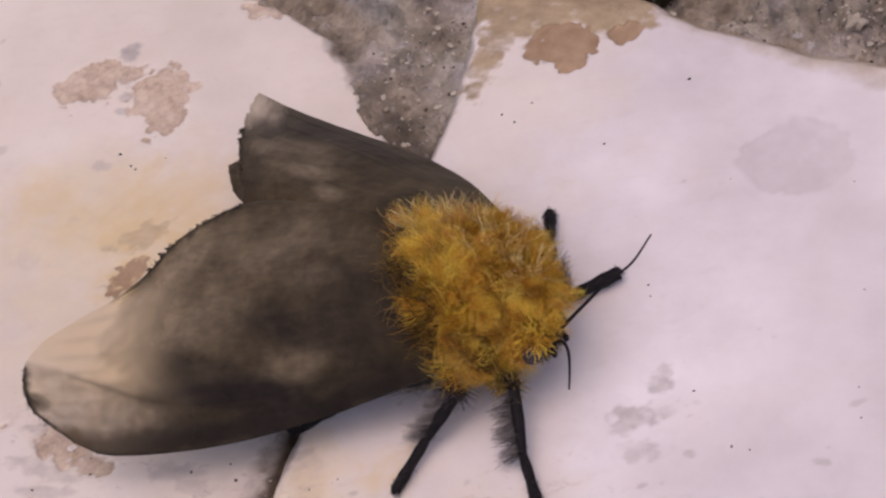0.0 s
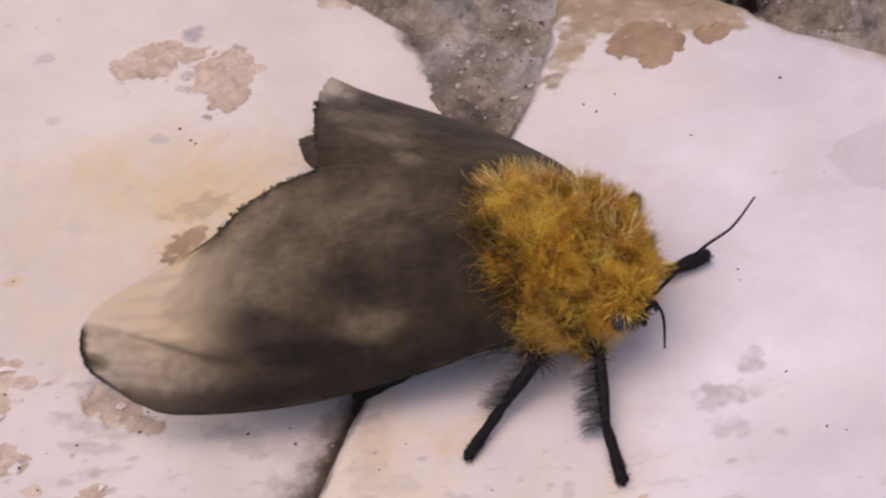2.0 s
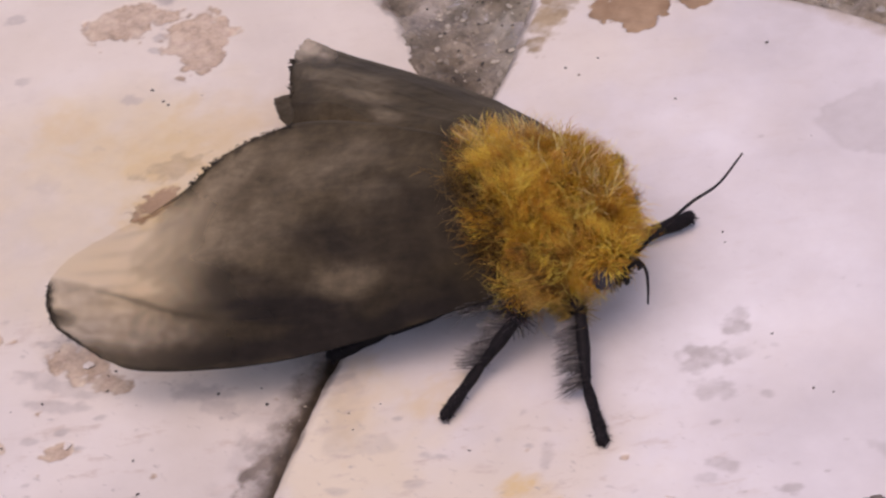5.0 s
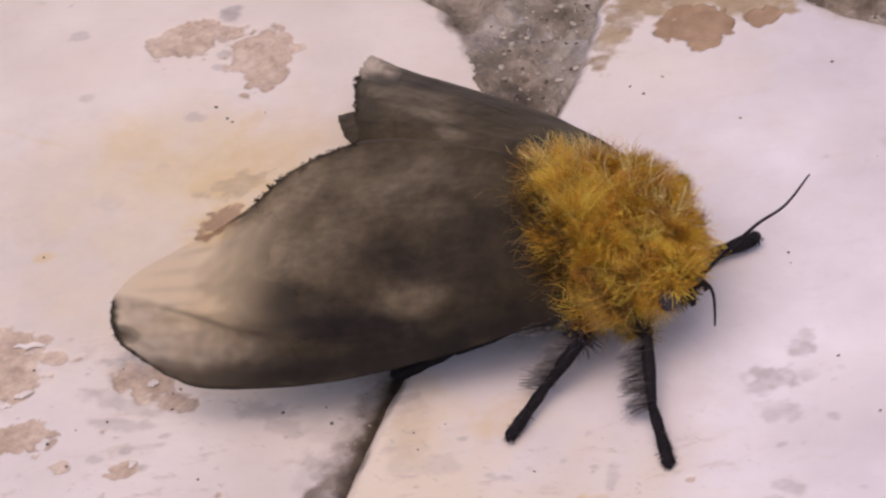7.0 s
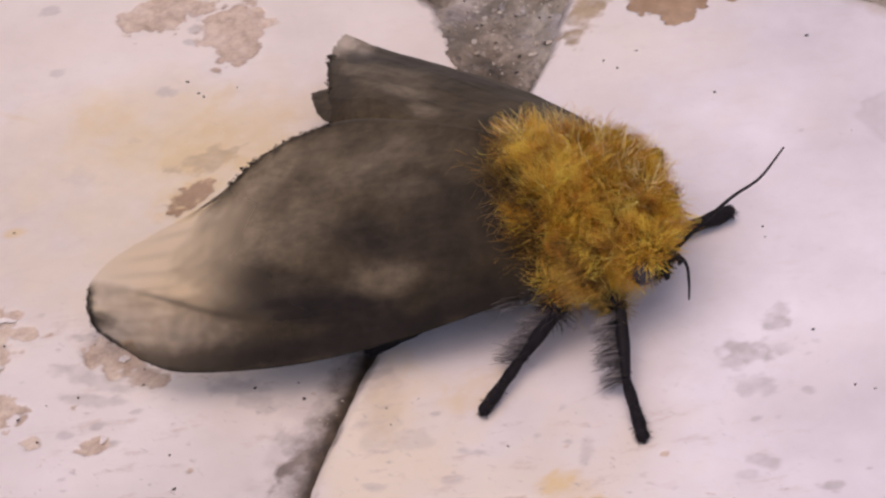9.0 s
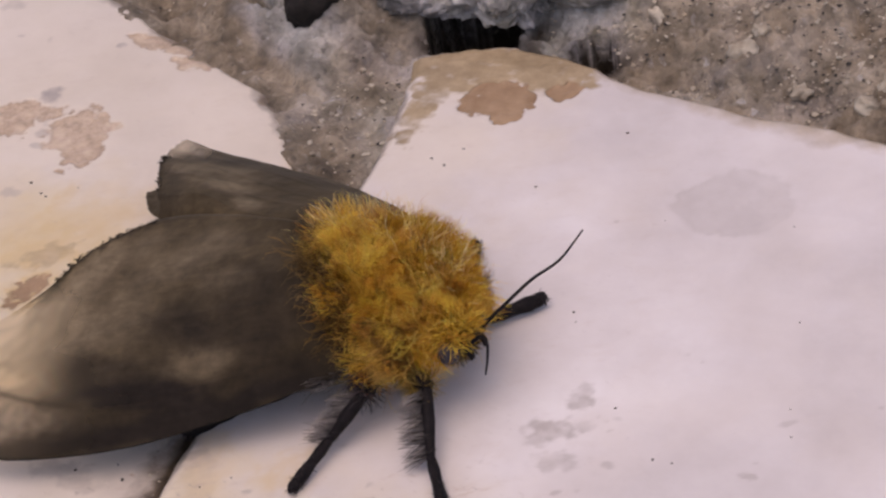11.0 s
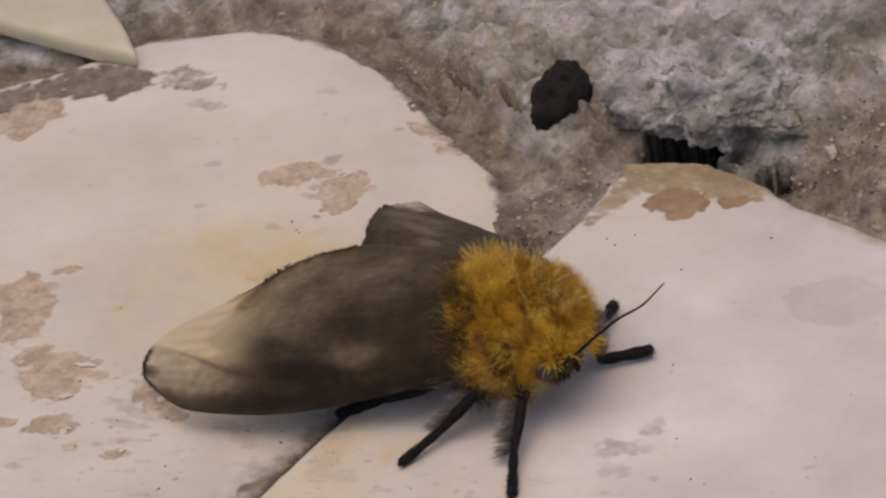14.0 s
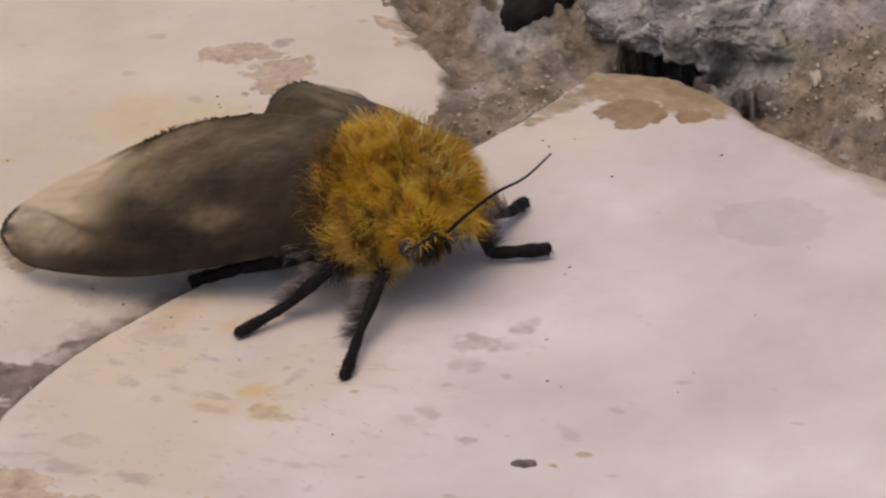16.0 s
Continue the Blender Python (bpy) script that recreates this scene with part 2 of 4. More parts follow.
# ---- floor: mosaic tiles on a bed of rough concrete ----
def right_inside(x, y):
    left = np.interp(y, [-3.4, -2.9, -2.6, -2.3, -2.15, -1.95, -1.7, -1.45, -1.1, -0.5, 0, 1.13, 1.7, 2.2, 2.4], [1.4, 0.75, 0.50, 0.32, 0.265, 0.20, 0.15, 0.132, 0.13, 0.13, 0.13, 0.25, 0.25, 0.17, 0.12])
    top = np.interp(x, [0.1, 0.2, 0.45, 0.7, 1.0, 1.12, 1.3, 1.73, 2.17, 2.59, 3.06, 5.2], [2.22, 2.30, 2.41, 2.45, 2.40, 2.35, 2.25, 2.10, 2.0, 1.94, 1.83, 1.35])
    low = np.interp(x, [0.4, 1.0, 2.0, 5.0], [-3.0, -3.05, -2.9, -2.6])
    return np.minimum(np.minimum(x - left, top - y), np.minimum(y - low, 5.1 - x))


def left_inside(x, y):
    right = np.interp(y, [-3, -2.7, -2.5, -2.3, -2.15, -1.95, -1.7, -1.45, -0.5, 0, 0.6, 1.16, 1.4, 1.7, 1.9, 2.1, 2.5], [-0.1, 0.15, 0.38, 0.31, 0.255, 0.19, 0.14, 0.12, 0.115, 0.10, 0.04, 0.0, -0.22, -0.44, -0.62, -0.98, -1.6])
    top = np.interp(x, [-5.2, -4.8, -4.4, -3.74, -3.16, -2.62, -1.99, -1.5, -1.1], [1.7, 2.1, 2.8, 3.17, 3.2, 3.05, 2.75, 2.41, 2.2])
    low = np.interp(x, [-4.7, -2.5, -1.0, -0.5, -0.1, 0.25], [-2.6, -2.76, -2.73, -2.68, -2.63, -2.50])
    return np.minimum(np.minimum(right - x, top - y), np.minimum(y - low, x + 5.2))


def span(lo, hi, fine_lo, fine_hi, fine, coarse):
    """Grid lines that are close between fine_lo and fine_hi and wide outside."""
    return np.concatenate([np.arange(lo, fine_lo, coarse), np.arange(fine_lo, fine_hi, fine), np.arange(fine_hi, hi + coarse / 2, coarse)])


def build_ground():
    far = np.array([400.0, 200.0, 90.0, 40.0, 25.0, 16.0, 12.0, 10.0, 8.5])
    xs = np.concatenate([-far, span(-7, 7, -2.2, 3.6, 0.02, 0.06), far[::-1]])
    ys = np.concatenate([-far, span(-6, 7, -2.9, 4.2, 0.02, 0.05), far[::-1]])
    X, Y = np.meshgrid(xs, ys)
    out = -np.maximum(right_inside(X, Y), left_inside(X, Y))
    back = step(1.6, 2.6, Y + 0.12 * X) * step(0.0, 0.2, out)
    z = -0.13 + 0.05 * fbm(X, Y, 0.35, 3) + 0.045 * fbm(X, Y, 0.09, 5)
    z = z - 0.12 * step(0.07, 0.0, -right_inside(X, Y)) * step(1.6, 1.0, Y) * step(-2.3, -2.1, Y)
    z = z - 0.12 * step(1.1, 0.8, Y) * step(-2.42, -2.25, Y) + 0.09 * step(-2.25, -2.45, Y) + 0.16 * step(-2.60, -3.0, Y + 0.15 * X * step(0.0, 0.5, X) + 0.1 * fbm(X, Y, 0.3, 37))
    z = z + back * (0.20 * step(0.15, 0.7, out) + 0.12 * step(0.8, 2.6, out)) + back * (0.13 * fbm(X, Y, 0.9, 11) + 0.13 * fbm(X, Y, 0.20, 13) + 0.05 * np.abs(fbm(X, Y, 0.08, 17)))
    z = z + 0.20 * step(2.68, 3.0, Y + 0.15 * fbm(X, Y, 0.4, 19)) * step(-0.4, 0.0, X) * step(2.2, 1.0, X)
    for cx, cy, rx, ry, turn, deep in ((0.36, 2.77, 0.29, 0.31, -6, 2.0), (0.66, 2.56, 0.52, 0.05, -4, 0.35), (1.10, 2.50, 0.15, 0.16, -15, 1.6), (-1.52, 2.93, 0.36, 0.05, -24, 0.35), (-1.0, 2.66, 0.25, 0.04, -38, 0.3)):
        c, w = math.cos(radians(turn)), math.sin(radians(turn))
        q = np.hypot(((X - cx) * c + (Y - cy) * w) / rx, ((Y - cy) * c - (X - cx) * w) / ry) + 0.25 * fbm(X, Y, 0.15, 21)
        z = z - deep * step(1.08, 0.85, q)
    # mask of the two deep holes whose shade is painted onto their walls
    pit_shade = np.zeros_like(z)
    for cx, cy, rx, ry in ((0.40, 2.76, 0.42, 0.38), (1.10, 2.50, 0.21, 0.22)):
        pit_shade = np.maximum(pit_shade, step(1.15, 0.85, np.hypot((X - cx) / rx, (Y - cy) / ry) + 0.25 * fbm(X, Y, 0.15, 21)))
    z = z + 0.045 * step(0.5, 0.0, -left_inside(X, Y)) * step(-0.3, 0.6, Y)
    z = np.where(out < -0.12, np.minimum(z, -0.35), z)
    brown = np.clip(step(1.0, 1.5, X) * step(1.5, 0.7, out) + step(0.5, -0.1, X) * step(0.75, 0.35, out) + 0.5 * fbm(X, Y, 0.6, 31), 0, 1)
    brown = np.maximum(brown, 0.25 * step(-1.0, -2.5, Y))
    soil_and_shade = np.clip(step(1.5, 0.9, Y) * step(-2.35, -2.2, Y) * (0.75 + 0.6 * fbm(X, Y, 0.12, 33)), 0, 1)
    # adds the holes' painted shade to the joint soil, below the surface only
    soil_and_shade = np.maximum(soil_and_shade, pit_shade * step(-0.03, -0.14, z))
    slate = 0.8 * blob(X, Y, -0.05, 2.95, 0.35, 0.30, 20, 0.5, 0.5, 63) + 0.5 * blob(X, Y, 1.0, 4.1, 0.6, 0.35, 10, 0.5, 0.5, 65)
    ob = grid_mesh("ground", xs, ys, z, np.ones_like(z, bool), CONCRETE, {"brown": brown, "slate": np.clip(slate, 0, 1), "soil_and_shade": soil_and_shade, "mortar": step(-2.25, -2.45, Y) * step(-10.0, -6.0, Y) * np.clip(0.8 + 0.5 * fbm(X, Y, 0.3, 35), 0, 1)})
    return tagged(ob, "rough grey and brown concrete bed with holes and loose grit", "ground", kind="structure"), xs, ys, z


def build_tile(inside, x0, x1, y0, y1, top, marks, parent, label, seed, slope, rings=(), cracks=()):
    xs, ys = np.arange(x0, x1, 0.0125), np.arange(y0, y1, 0.0125)
    X, Y = np.meshgrid(xs, ys)
    d = inside(X, Y) + 0.035 * fbm(X, Y, 0.22, seed, 4) * (1 - 0.75 * step(-0.6, -0.3, X) * step(0.8, 0.5, X) * step(1.2, 0.9, Y))
    masks = {key: 0 * X for key in ("chip", "rust", "dirt", "smudge", "yellow", "cream", "sand", "soil_and_shade", "wear")}
    for kind, cx, cy, rx, ry, turn, strength in marks:
        soft = {"chip": 0.22, "sand": 0.3, "rust": 0.16, "dirt": 0.3, "smudge": 0.3, "yellow": 0.6, "cream": 0.8}[kind]
        seed += 3
        near = (np.abs(X - cx) < 2.2 * max(rx, ry)) & (np.abs(Y - cy) < 2.2 * max(rx, ry))
        x, y = X[near], Y[near]
        size = max(0.05, 0.6 * min(rx, ry))
        uneven = np.clip((0.85 if kind in ("smudge", "yellow") else 0.98) + 0.7 * fbm(x, y, 0.07, seed + 1, 4), 0.15, 1) if kind != "cream" else 1
        masks[kind][near] = np.maximum(masks[kind][near], strength * uneven * blob(x, y, cx, cy, rx, ry, turn, 0.45 if kind == "rust" else 0.6 if kind == "chip" and rx > 0.19 else 0.75, soft, seed, size))
    rough = step(0.40, 0.62, fbm(X, Y, 0.09, seed + 80, 5)) * step(-0.5, -1.0, Y) * step(-0.1, 0.35, fbm(X, Y, 0.5, seed + 81, 2)) * (slope > 0)
    masks["chip"] = np.maximum(masks["chip"], 0.5 * rough)
    masks["wear"] = np.clip(0.18 + 0.9 * step(-0.75, -1.15, Y) * step(-0.25, 0.35, fbm(X, Y, 0.45, seed + 83, 3) + 0.15), 0, 1) * step(2.6, 1.9, X)
    for cx, cy, r in rings:
        q = np.hypot(X - cx, (Y - cy) * 1.08) / r + 0.22 * fbm(X, Y, 0.35, seed + 70, 3) + 0.20 * fbm(X, Y, 0.09, seed + 73, 3)
        mark = 0.27 * step(1.04, 0.93, q) * np.clip(0.85 + 0.6 * fbm(X, Y, 0.10, seed + 71), 0, 1.5) + 0.20 * np.exp(-((q - 1) / 0.06) ** 2) * np.clip(0.6 + 1.6 * fbm(X, Y, 0.25, seed + 72), 0, 2)
        masks["smudge"] = np.maximum(masks["smudge"], np.clip(mark, 0, 1))
    for x, y in cracks:
        off = np.abs(Y - np.interp(X, x, y) - 0.06 * fbm(X, Y, 0.4, seed + 75, 5)) + np.where((X < x[0]) | (X > x[-1]), 1, 0)
        masks["yellow"] = np.maximum(masks["yellow"], 0.35 * step(0.03, 0.0, off) * np.clip(0.6 + 1.2 * fbm(X, Y, 0.2, seed + 76), 0, 1))
        masks["smudge"] = np.maximum(masks["smudge"], 0.22 * step(0.015, 0.0, off) * np.clip(0.6 + 1.2 * fbm(X, Y, 0.15, seed + 77), 0, 1))
    edge = step(0.05 + 2.4 * slope, 0.0, d + (0.04 + 1.4 * slope) * fbm(X, Y, 0.20, seed + 40, 4))
    masks["dirt"] = np.maximum(masks["dirt"], 0.62 * edge)
    if slope == 0:
        masks["sand"] = np.maximum(masks["sand"], 0.62 * step(0.20, 0.0, d + 0.10 * fbm(X, Y, 0.25, seed + 43, 4)) * step(1.0, 1.3, X) * step(0.6, 1.0, Y))
    if slope > 0:
        seam = step(0.13, 0.02, d + 0.04 * fbm(X, Y, 0.10, seed + 41, 4)) * step(-0.5, -0.1, X) * step(1.3, 0.9, Y)
        haze = step(0.34, 0.04, d + 0.16 * fbm(X, Y, 0.14, seed + 44, 4)) * step(-0.6, -0.2, X) * step(0.9, 0.4, Y)
        masks["dirt"] = np.maximum(masks["dirt"], 0.62 * haze)
        masks["soil_and_shade"] = np.maximum(seam, step(0.045, 0.015, d) * step(-0.5, -0.1, X) * step(1.3, 0.9, Y))
    tiny = step(0.62, 0.74, fbm(X, Y, 0.10, seed + 50, 3)) * step(0.0, 0.4, fbm(X, Y, 0.9, seed + 51, 2))
    masks["smudge"] = np.maximum(masks["smudge"], 0.4 * tiny)
    worn = np.clip(masks["chip"] + masks["rust"], 0, 1)
    z = top(X, Y) + 0.008 * fbm(X, Y, 0.8, seed + 60) - worn * (0.015 + 0.007 * fbm(X, Y, 0.05, seed + 61)) - masks["dirt"] * 0.012 * (1 + fbm(X, Y, 0.05, seed + 62))
    z = z - 0.03 * step(0.06, 0.0, d) - 0.3 * slope * step(0.32, 0.0, d) - 0.35 * step(0.0, -0.05, d)
    ob = grid_mesh("tile", xs, ys, z, d > -0.05, PAINT, masks, parent)
    return tagged(ob, label)


RIGHT_MARKS = [
    ("rust", 0.75, 1.95, 0.21, 0.15, 15, 1), ("rust", 0.84, 1.83, 0.11, 0.1, 0, 1), ("rust", 1.1, 2.05, 0.1, 0.08, 40, 1), ("sand", 0.7, 2.24, 0.7, 0.22, 3, 1),
    ("sand", 0.75, 2.3, 0.5, 0.12, 0, 1), ("sand", 0.36, 1.85, 0.1, 0.4, 0, 0.8), ("dirt", 0.65, 2.33, 0.5, 0.08, 3, 0.6), ("smudge", 1.91, -0.31, 0.07, 0.05, 0, 0.8),
    ("smudge", 1.84, -0.52, 0.11, 0.07, 20, 0.75), ("smudge", 1.8, -0.6, 0.06, 0.05, 0, 0.6), ("smudge", 1.93, -0.72, 0.11, 0.07, 10, 0.6), ("smudge", 2.09, -1.16, 0.07, 0.04, 0, 0.6),
    ("smudge", 2.42, -1.24, 0.06, 0.03, 20, 0.7), ("smudge", 0.21, -0.98, 0.07, 0.03, 30, 0.6),
]
RIGHT_MARKS += [
    ("smudge", 0.18, -1.06, 0.09, 0.02, 10, 0.6), ("smudge", 0.81, -1.36, 0.08, 0.02, 5, 0.6), ("smudge", 1.31, -1.3, 0.02, 0.08, 12, 0.5), ("smudge", 0.44, -1.655, 0.05, 0.03, 10, 0.45),
    ("smudge", 0.65, -1.73, 0.04, 0.025, 0, 0.7), ("smudge", 0.76, -1.54, 0.05, 0.03, 20, 0.45), ("smudge", 0.88, -1.785, 0.03, 0.02, 0, 0.5), ("yellow", 1.24, -1.47, 0.06, 0.05, 20, 1),
    ("yellow", 1.31, -1.48, 0.1, 0.06, 20, 0.4), ("sand", 1.17, -1.71, 0.14, 0.03, 15, 0.35), ("smudge", 1.92, -0.22, 0.05, 0.04, 10, 0.5), ("smudge", 1.99, -0.48, 0.06, 0.04, 30, 0.5),
    ("smudge", 2.77, -0.94, 0.11, 0.04, -20, 0.4), ("smudge", 0.63, -1.74, 0.06, 0.04, 0, 0.6),
]
RIGHT_MARKS += [
    ("yellow", 1.23, -1.47, 0.07, 0.06, 30, 1), ("chip", 0.87, -2.68, 0.19, 0.14, 10, 1), ("chip", 1.55, -2.64, 0.4, 0.13, 12, 1), ("sand", 1.44, -1.58, 0.1, 0.06, 10, 0.45),
    ("chip", 1.02, -1.62, 0.2, 0.04, 15, 0.3), ("smudge", 2.52, -2.02, 0.26, 0.13, 35, 0.55), ("smudge", 2.68, -1.8, 0.08, 0.05, 50, 0.35), ("smudge", 3.8, -1.2, 0.22, 0.12, 30, 0.6),
    ("smudge", 3.7, -1.3, 0.13, 0.05, 10, 0.7), ("smudge", 1, -2.45, 0.13, 0.05, 15, 0.6), ("smudge", 1.35, -2.33, 0.12, 0.04, 15, 0.7), ("chip", 1.05, -2.78, 0.38, 0.14, 15, 1),
    ("chip", 1.8, -2.75, 0.4, 0.1, 10, 0.8), ("sand", 0.86, -2.25, 0.1, 0.06, 20, 0.3),
]
RIGHT_MARKS += [
    ("cream", 0.45, -1.5, 0.42, 0.6, 5, 0.75), ("yellow", 0.3, -1.1, 0.1, 0.3, 10, 0.35), ("cream", 0.9, -1.75, 0.95, 0.65, 0, 0.55), ("cream", 1.2, -1.45, 0.5, 0.3, 10, 0.4),
    ("cream", 0.55, 1.5, 0.5, 0.8, 0, 0.4), ("smudge", 0.3, -1.2, 0.1, 0.25, 20, 0.3), ("smudge", 2.05, -1.25, 0.05, 0.03, 0, 0.5), ("yellow", 1.27, -1.42, 0.06, 0.03, 30, 0.7),
    ("smudge", 1.3, -1.25, 0.03, 0.1, 10, 0.4), ("smudge", 0.5, -1.35, 0.1, 0.05, 0, 0.3), ("yellow", 0.70, -1.00, 0.10, 0.16, -20, 0.45),
    ("yellow", 1.44, -1.58, 0.11, 0.07, 10, 0.85), ("yellow", 1.17, -1.66, 0.17, 0.06, 10, 0.4),
]
LEFT_MARKS = [
    ("chip", -2.05, 1.39, 0.17, 0.16, 10, 1), ("chip", -1.97, 1.53, 0.15, 0.09, 10, 0.95), ("chip", -1.56, 1.42, 0.17, 0.18, -20, 1), ("chip", -1.45, 1.38, 0.15, 0.11, 10, 1),
    ("chip", -1.45, 1.18, 0.13, 0.15, 20, 1), ("smudge", -2.03, 1.36, 0.11, 0.06, 10, 0.9), ("smudge", -1.85, 1.67, 0.07, 0.07, 0, 1), ("smudge", -1.73, 1.34, 0.05, 0.04, 0, 0.8),
    ("smudge", -1.72, 1.22, 0.04, 0.03, 0, 0.6), ("chip", -1.8, 1.52, 0.12, 0.07, 10, 0.6), ("smudge", -1.79, 1.5, 0.05, 0.09, 0, 0.5), ("chip", -2.62, -0.62, 0.38, 0.17, -54, 1),
    ("chip", -2.82, -0.5, 0.22, 0.2, -40, 0.9), ("chip", -2.69, -0.12, 0.11, 0.05, 40, 0.75),
]
LEFT_MARKS += [
    ("smudge", -2.7, -0.35, 0.09, 0.06, 20, 0.8), ("chip", -1.96, -1, 0.22, 0.1, 15, 0.9), ("chip", -1.93, -1.14, 0.18, 0.12, 20, 1), ("chip", -1.8, -1.23, 0.17, 0.12, 20, 1),
    ("chip", -1.66, -1.03, 0.13, 0.04, 5, 0.7), ("chip", -2.2, -1, 0.12, 0.1, 40, 0.8), ("chip", -1.57, -1.57, 0.16, 0.1, 20, 0.95), ("chip", -1.87, -1.66, 0.09, 0.06, 10, 0.9),
    ("chip", -1.12, -1.08, 0.18, 0.12, -25, 0.7), ("chip", -0.9, -1.18, 0.12, 0.07, -10, 0.62), ("smudge", -1.2, -1.02, 0.15, 0.1, 0, 0.5), ("smudge", -1.12, -1.38, 0.16, 0.04, 5, 0.55),
    ("smudge", -1.18, -1.25, 0.2, 0.05, -5, 0.6), ("chip", -0.96, -1.65, 0.08, 0.06, 20, 0.8),
]
LEFT_MARKS += [
    ("chip", -1.28, -1.7, 0.05, 0.04, 0, 0.7), ("smudge", -0.46, -1.15, 0.12, 0.06, 15, 0.65), ("smudge", -0.3, -1.22, 0.1, 0.05, 0, 0.5), ("smudge", -0.92, -1.62, 0.05, 0.02, 10, 0.9),
    ("dirt", -0.7, -2.2, 0.09, 0.035, 35, 0.85), ("smudge", -0.72, -2.24, 0.13, 0.05, 35, 1), ("smudge", -0.8, -2.3, 0.2, 0.09, 20, 0.85), ("sand", -1.23, 0.33, 0.17, 0.09, 30, 0.5),
    ("rust", -1.22, 0.04, 0.09, 0.17, -25, 0.64), ("smudge", -1.49, -1.98, 0.07, 0.03, 10, 0.7), ("yellow", -1.25, 0.48, 0.5, 0.26, 20, 0.6),
    ("yellow", -1, 0.75, 0.3, 0.2, 30, 0.3), ("yellow", -1.2, 0.4, 0.16, 0.1, 10, 0.6),
]
LEFT_MARKS += [
    ("yellow", -1.94, 0.54, 0.2, 0.12, 0, 0.45), ("yellow", -1.36, 0.72, 0.05, 0.2, 0, 0.45), ("yellow", -0.9, 0.55, 0.2, 0.1, 0, 0.4), ("cream", -1.8, 0.3, 3.2, 3, 0, 0.46),
    ("smudge", -1.75, 0.1, 1.1, 0.9, 10, 0.17), ("cream", -1.5, 0.25, 1.5, 0.75, 12, 0.7), ("cream", -1.35, 0.35, 0.9, 0.6, 15, 1), ("cream", -2.4, -0.6, 0.8, 0.9, 0, 0.4),
    ("cream", -1.25, -0.45, 0.85, 0.7, 0, 0.9), ("smudge", -2.35, 0.85, 0.05, 0.04, 0, 0.5), ("smudge", -1.68, 0.8, 0.07, 0.04, 0, 0.5), ("chip", -1.44, 2.27, 0.17, 0.08, -10, 1),
    ("chip", -1.13, 2.12, 0.12, 0.09, 0, 1), ("chip", -1.27, 2.22, 0.1, 0.06, -20, 0.8),
]
LEFT_MARKS += [
    ("smudge", -1.64, 2.19, 0.03, 0.02, 0, 0.9), ("chip", -0.5, 1.86, 0.12, 0.1, 0, 0.7), ("dirt", -4.42, 2.05, 0.5, 0.24, 12, 1), ("dirt", -4.25, 2.15, 0.3, 0.2, 0, 1),
    ("dirt", -4.9, 1.65, 0.4, 0.2, 40, 0.9), ("chip", -4.6, 1.5, 0.35, 0.2, 30, 0.9), ("dirt", -3.75, 2.4, 0.2, 0.1, 10, 0.6), ("dirt", -3.6, 2.28, 0.25, 0.1, 10, 0.6),
    ("smudge", -3.25, 2.03, 0.14, 0.07, 0, 0.9), ("chip", -4.55, 1.45, 0.3, 0.3, 0, 0.8), ("smudge", -2.65, 1.35, 0.06, 0.04, 0, 0.7), ("smudge", -2.5, 2.5, 0.07, 0.05, 0, 0.6),
    ("yellow", -2.02, -0.37, 0.05, 0.03, 30, 0.8), ("smudge", -1.85, 0.1, 0.1, 0.08, 0, 0.3),
]
LEFT_MARKS += [
    ("yellow", -1.23, 0.03, 0.11, 0.18, -25, 0.9), ("yellow", -1.24, 0.33, 0.17, 0.09, 30, 0.8), ("yellow", -1.03, 0.36, 0.12, 0.09, 30, 0.7), ("yellow", -1.08, 0.62, 0.05, 0.2, 0, 0.5),
    ("cream", -1.0, 0.95, 1.1, 0.8, 0, 0.45), ("smudge", -1.1, 0.75, 1.0, 0.6, 10, 0.13),
]
LEFT_MARKS += [
    ("dirt", 0, -1.93, 0.22, 0.16, 40, 1), ("dirt", 0.12, -1.95, 0.14, 0.2, 0, 1), ("dirt", 0.08, -2.34, 0.22, 0.17, 40, 1), ("dirt", 0.24, -2.28, 0.14, 0.24, 0, 1),
    ("dirt", 0.04, -1.45, 0.1, 0.22, -20, 0.8), ("dirt", 0.06, -1.25, 0.05, 0.3, -6, 0.7), ("smudge", 0, -1.3, 0.18, 0.45, -6, 0.3), ("dirt", 0.03, -0.85, 0.05, 0.3, -5, 0.6),
]


def flecks(n, x0, x1, y0, y1):
    """Tiny worn spots strewn over a tile."""
    out = []
    for _ in range(n):
        r = 0.006 + 0.018 * rng.uniform() ** 3
        out.append((("chip", "smudge", "smudge", "smudge")[int(rng.integers(0, 4))], rng.uniform(x0, x1), rng.uniform(y0, y1), r * rng.uniform(1, 2.8), r, rng.uniform(-10, 40), rng.uniform(0.35, 0.75)))
    return out


RIGHT_MARKS += flecks(80, 0.5, 4.2, -2.8, -1.1) + flecks(15, 1.6, 3.6, -1.1, 0.2)
LEFT_MARKS += flecks(70, -2.4, 0.0, -2.7, -0.9)


def right_top(x, y):
    return 0 * x


def left_top(x, y):
    return -0.035 - 0.025 * step(-0.9, -0.15, x) * step(0.6, -0.6, y) - 0.02 * step(-0.5, 0.0, x)


ground, gx, gy, gz = build_ground()
build_tile(right_inside, 0.0, 5.3, -3.3, 2.6, right_top, RIGHT_MARKS, ground, "white painted mosaic tile with chipped rusty corner", 101, 0.0, [(2.28, 1.25, 0.285)])
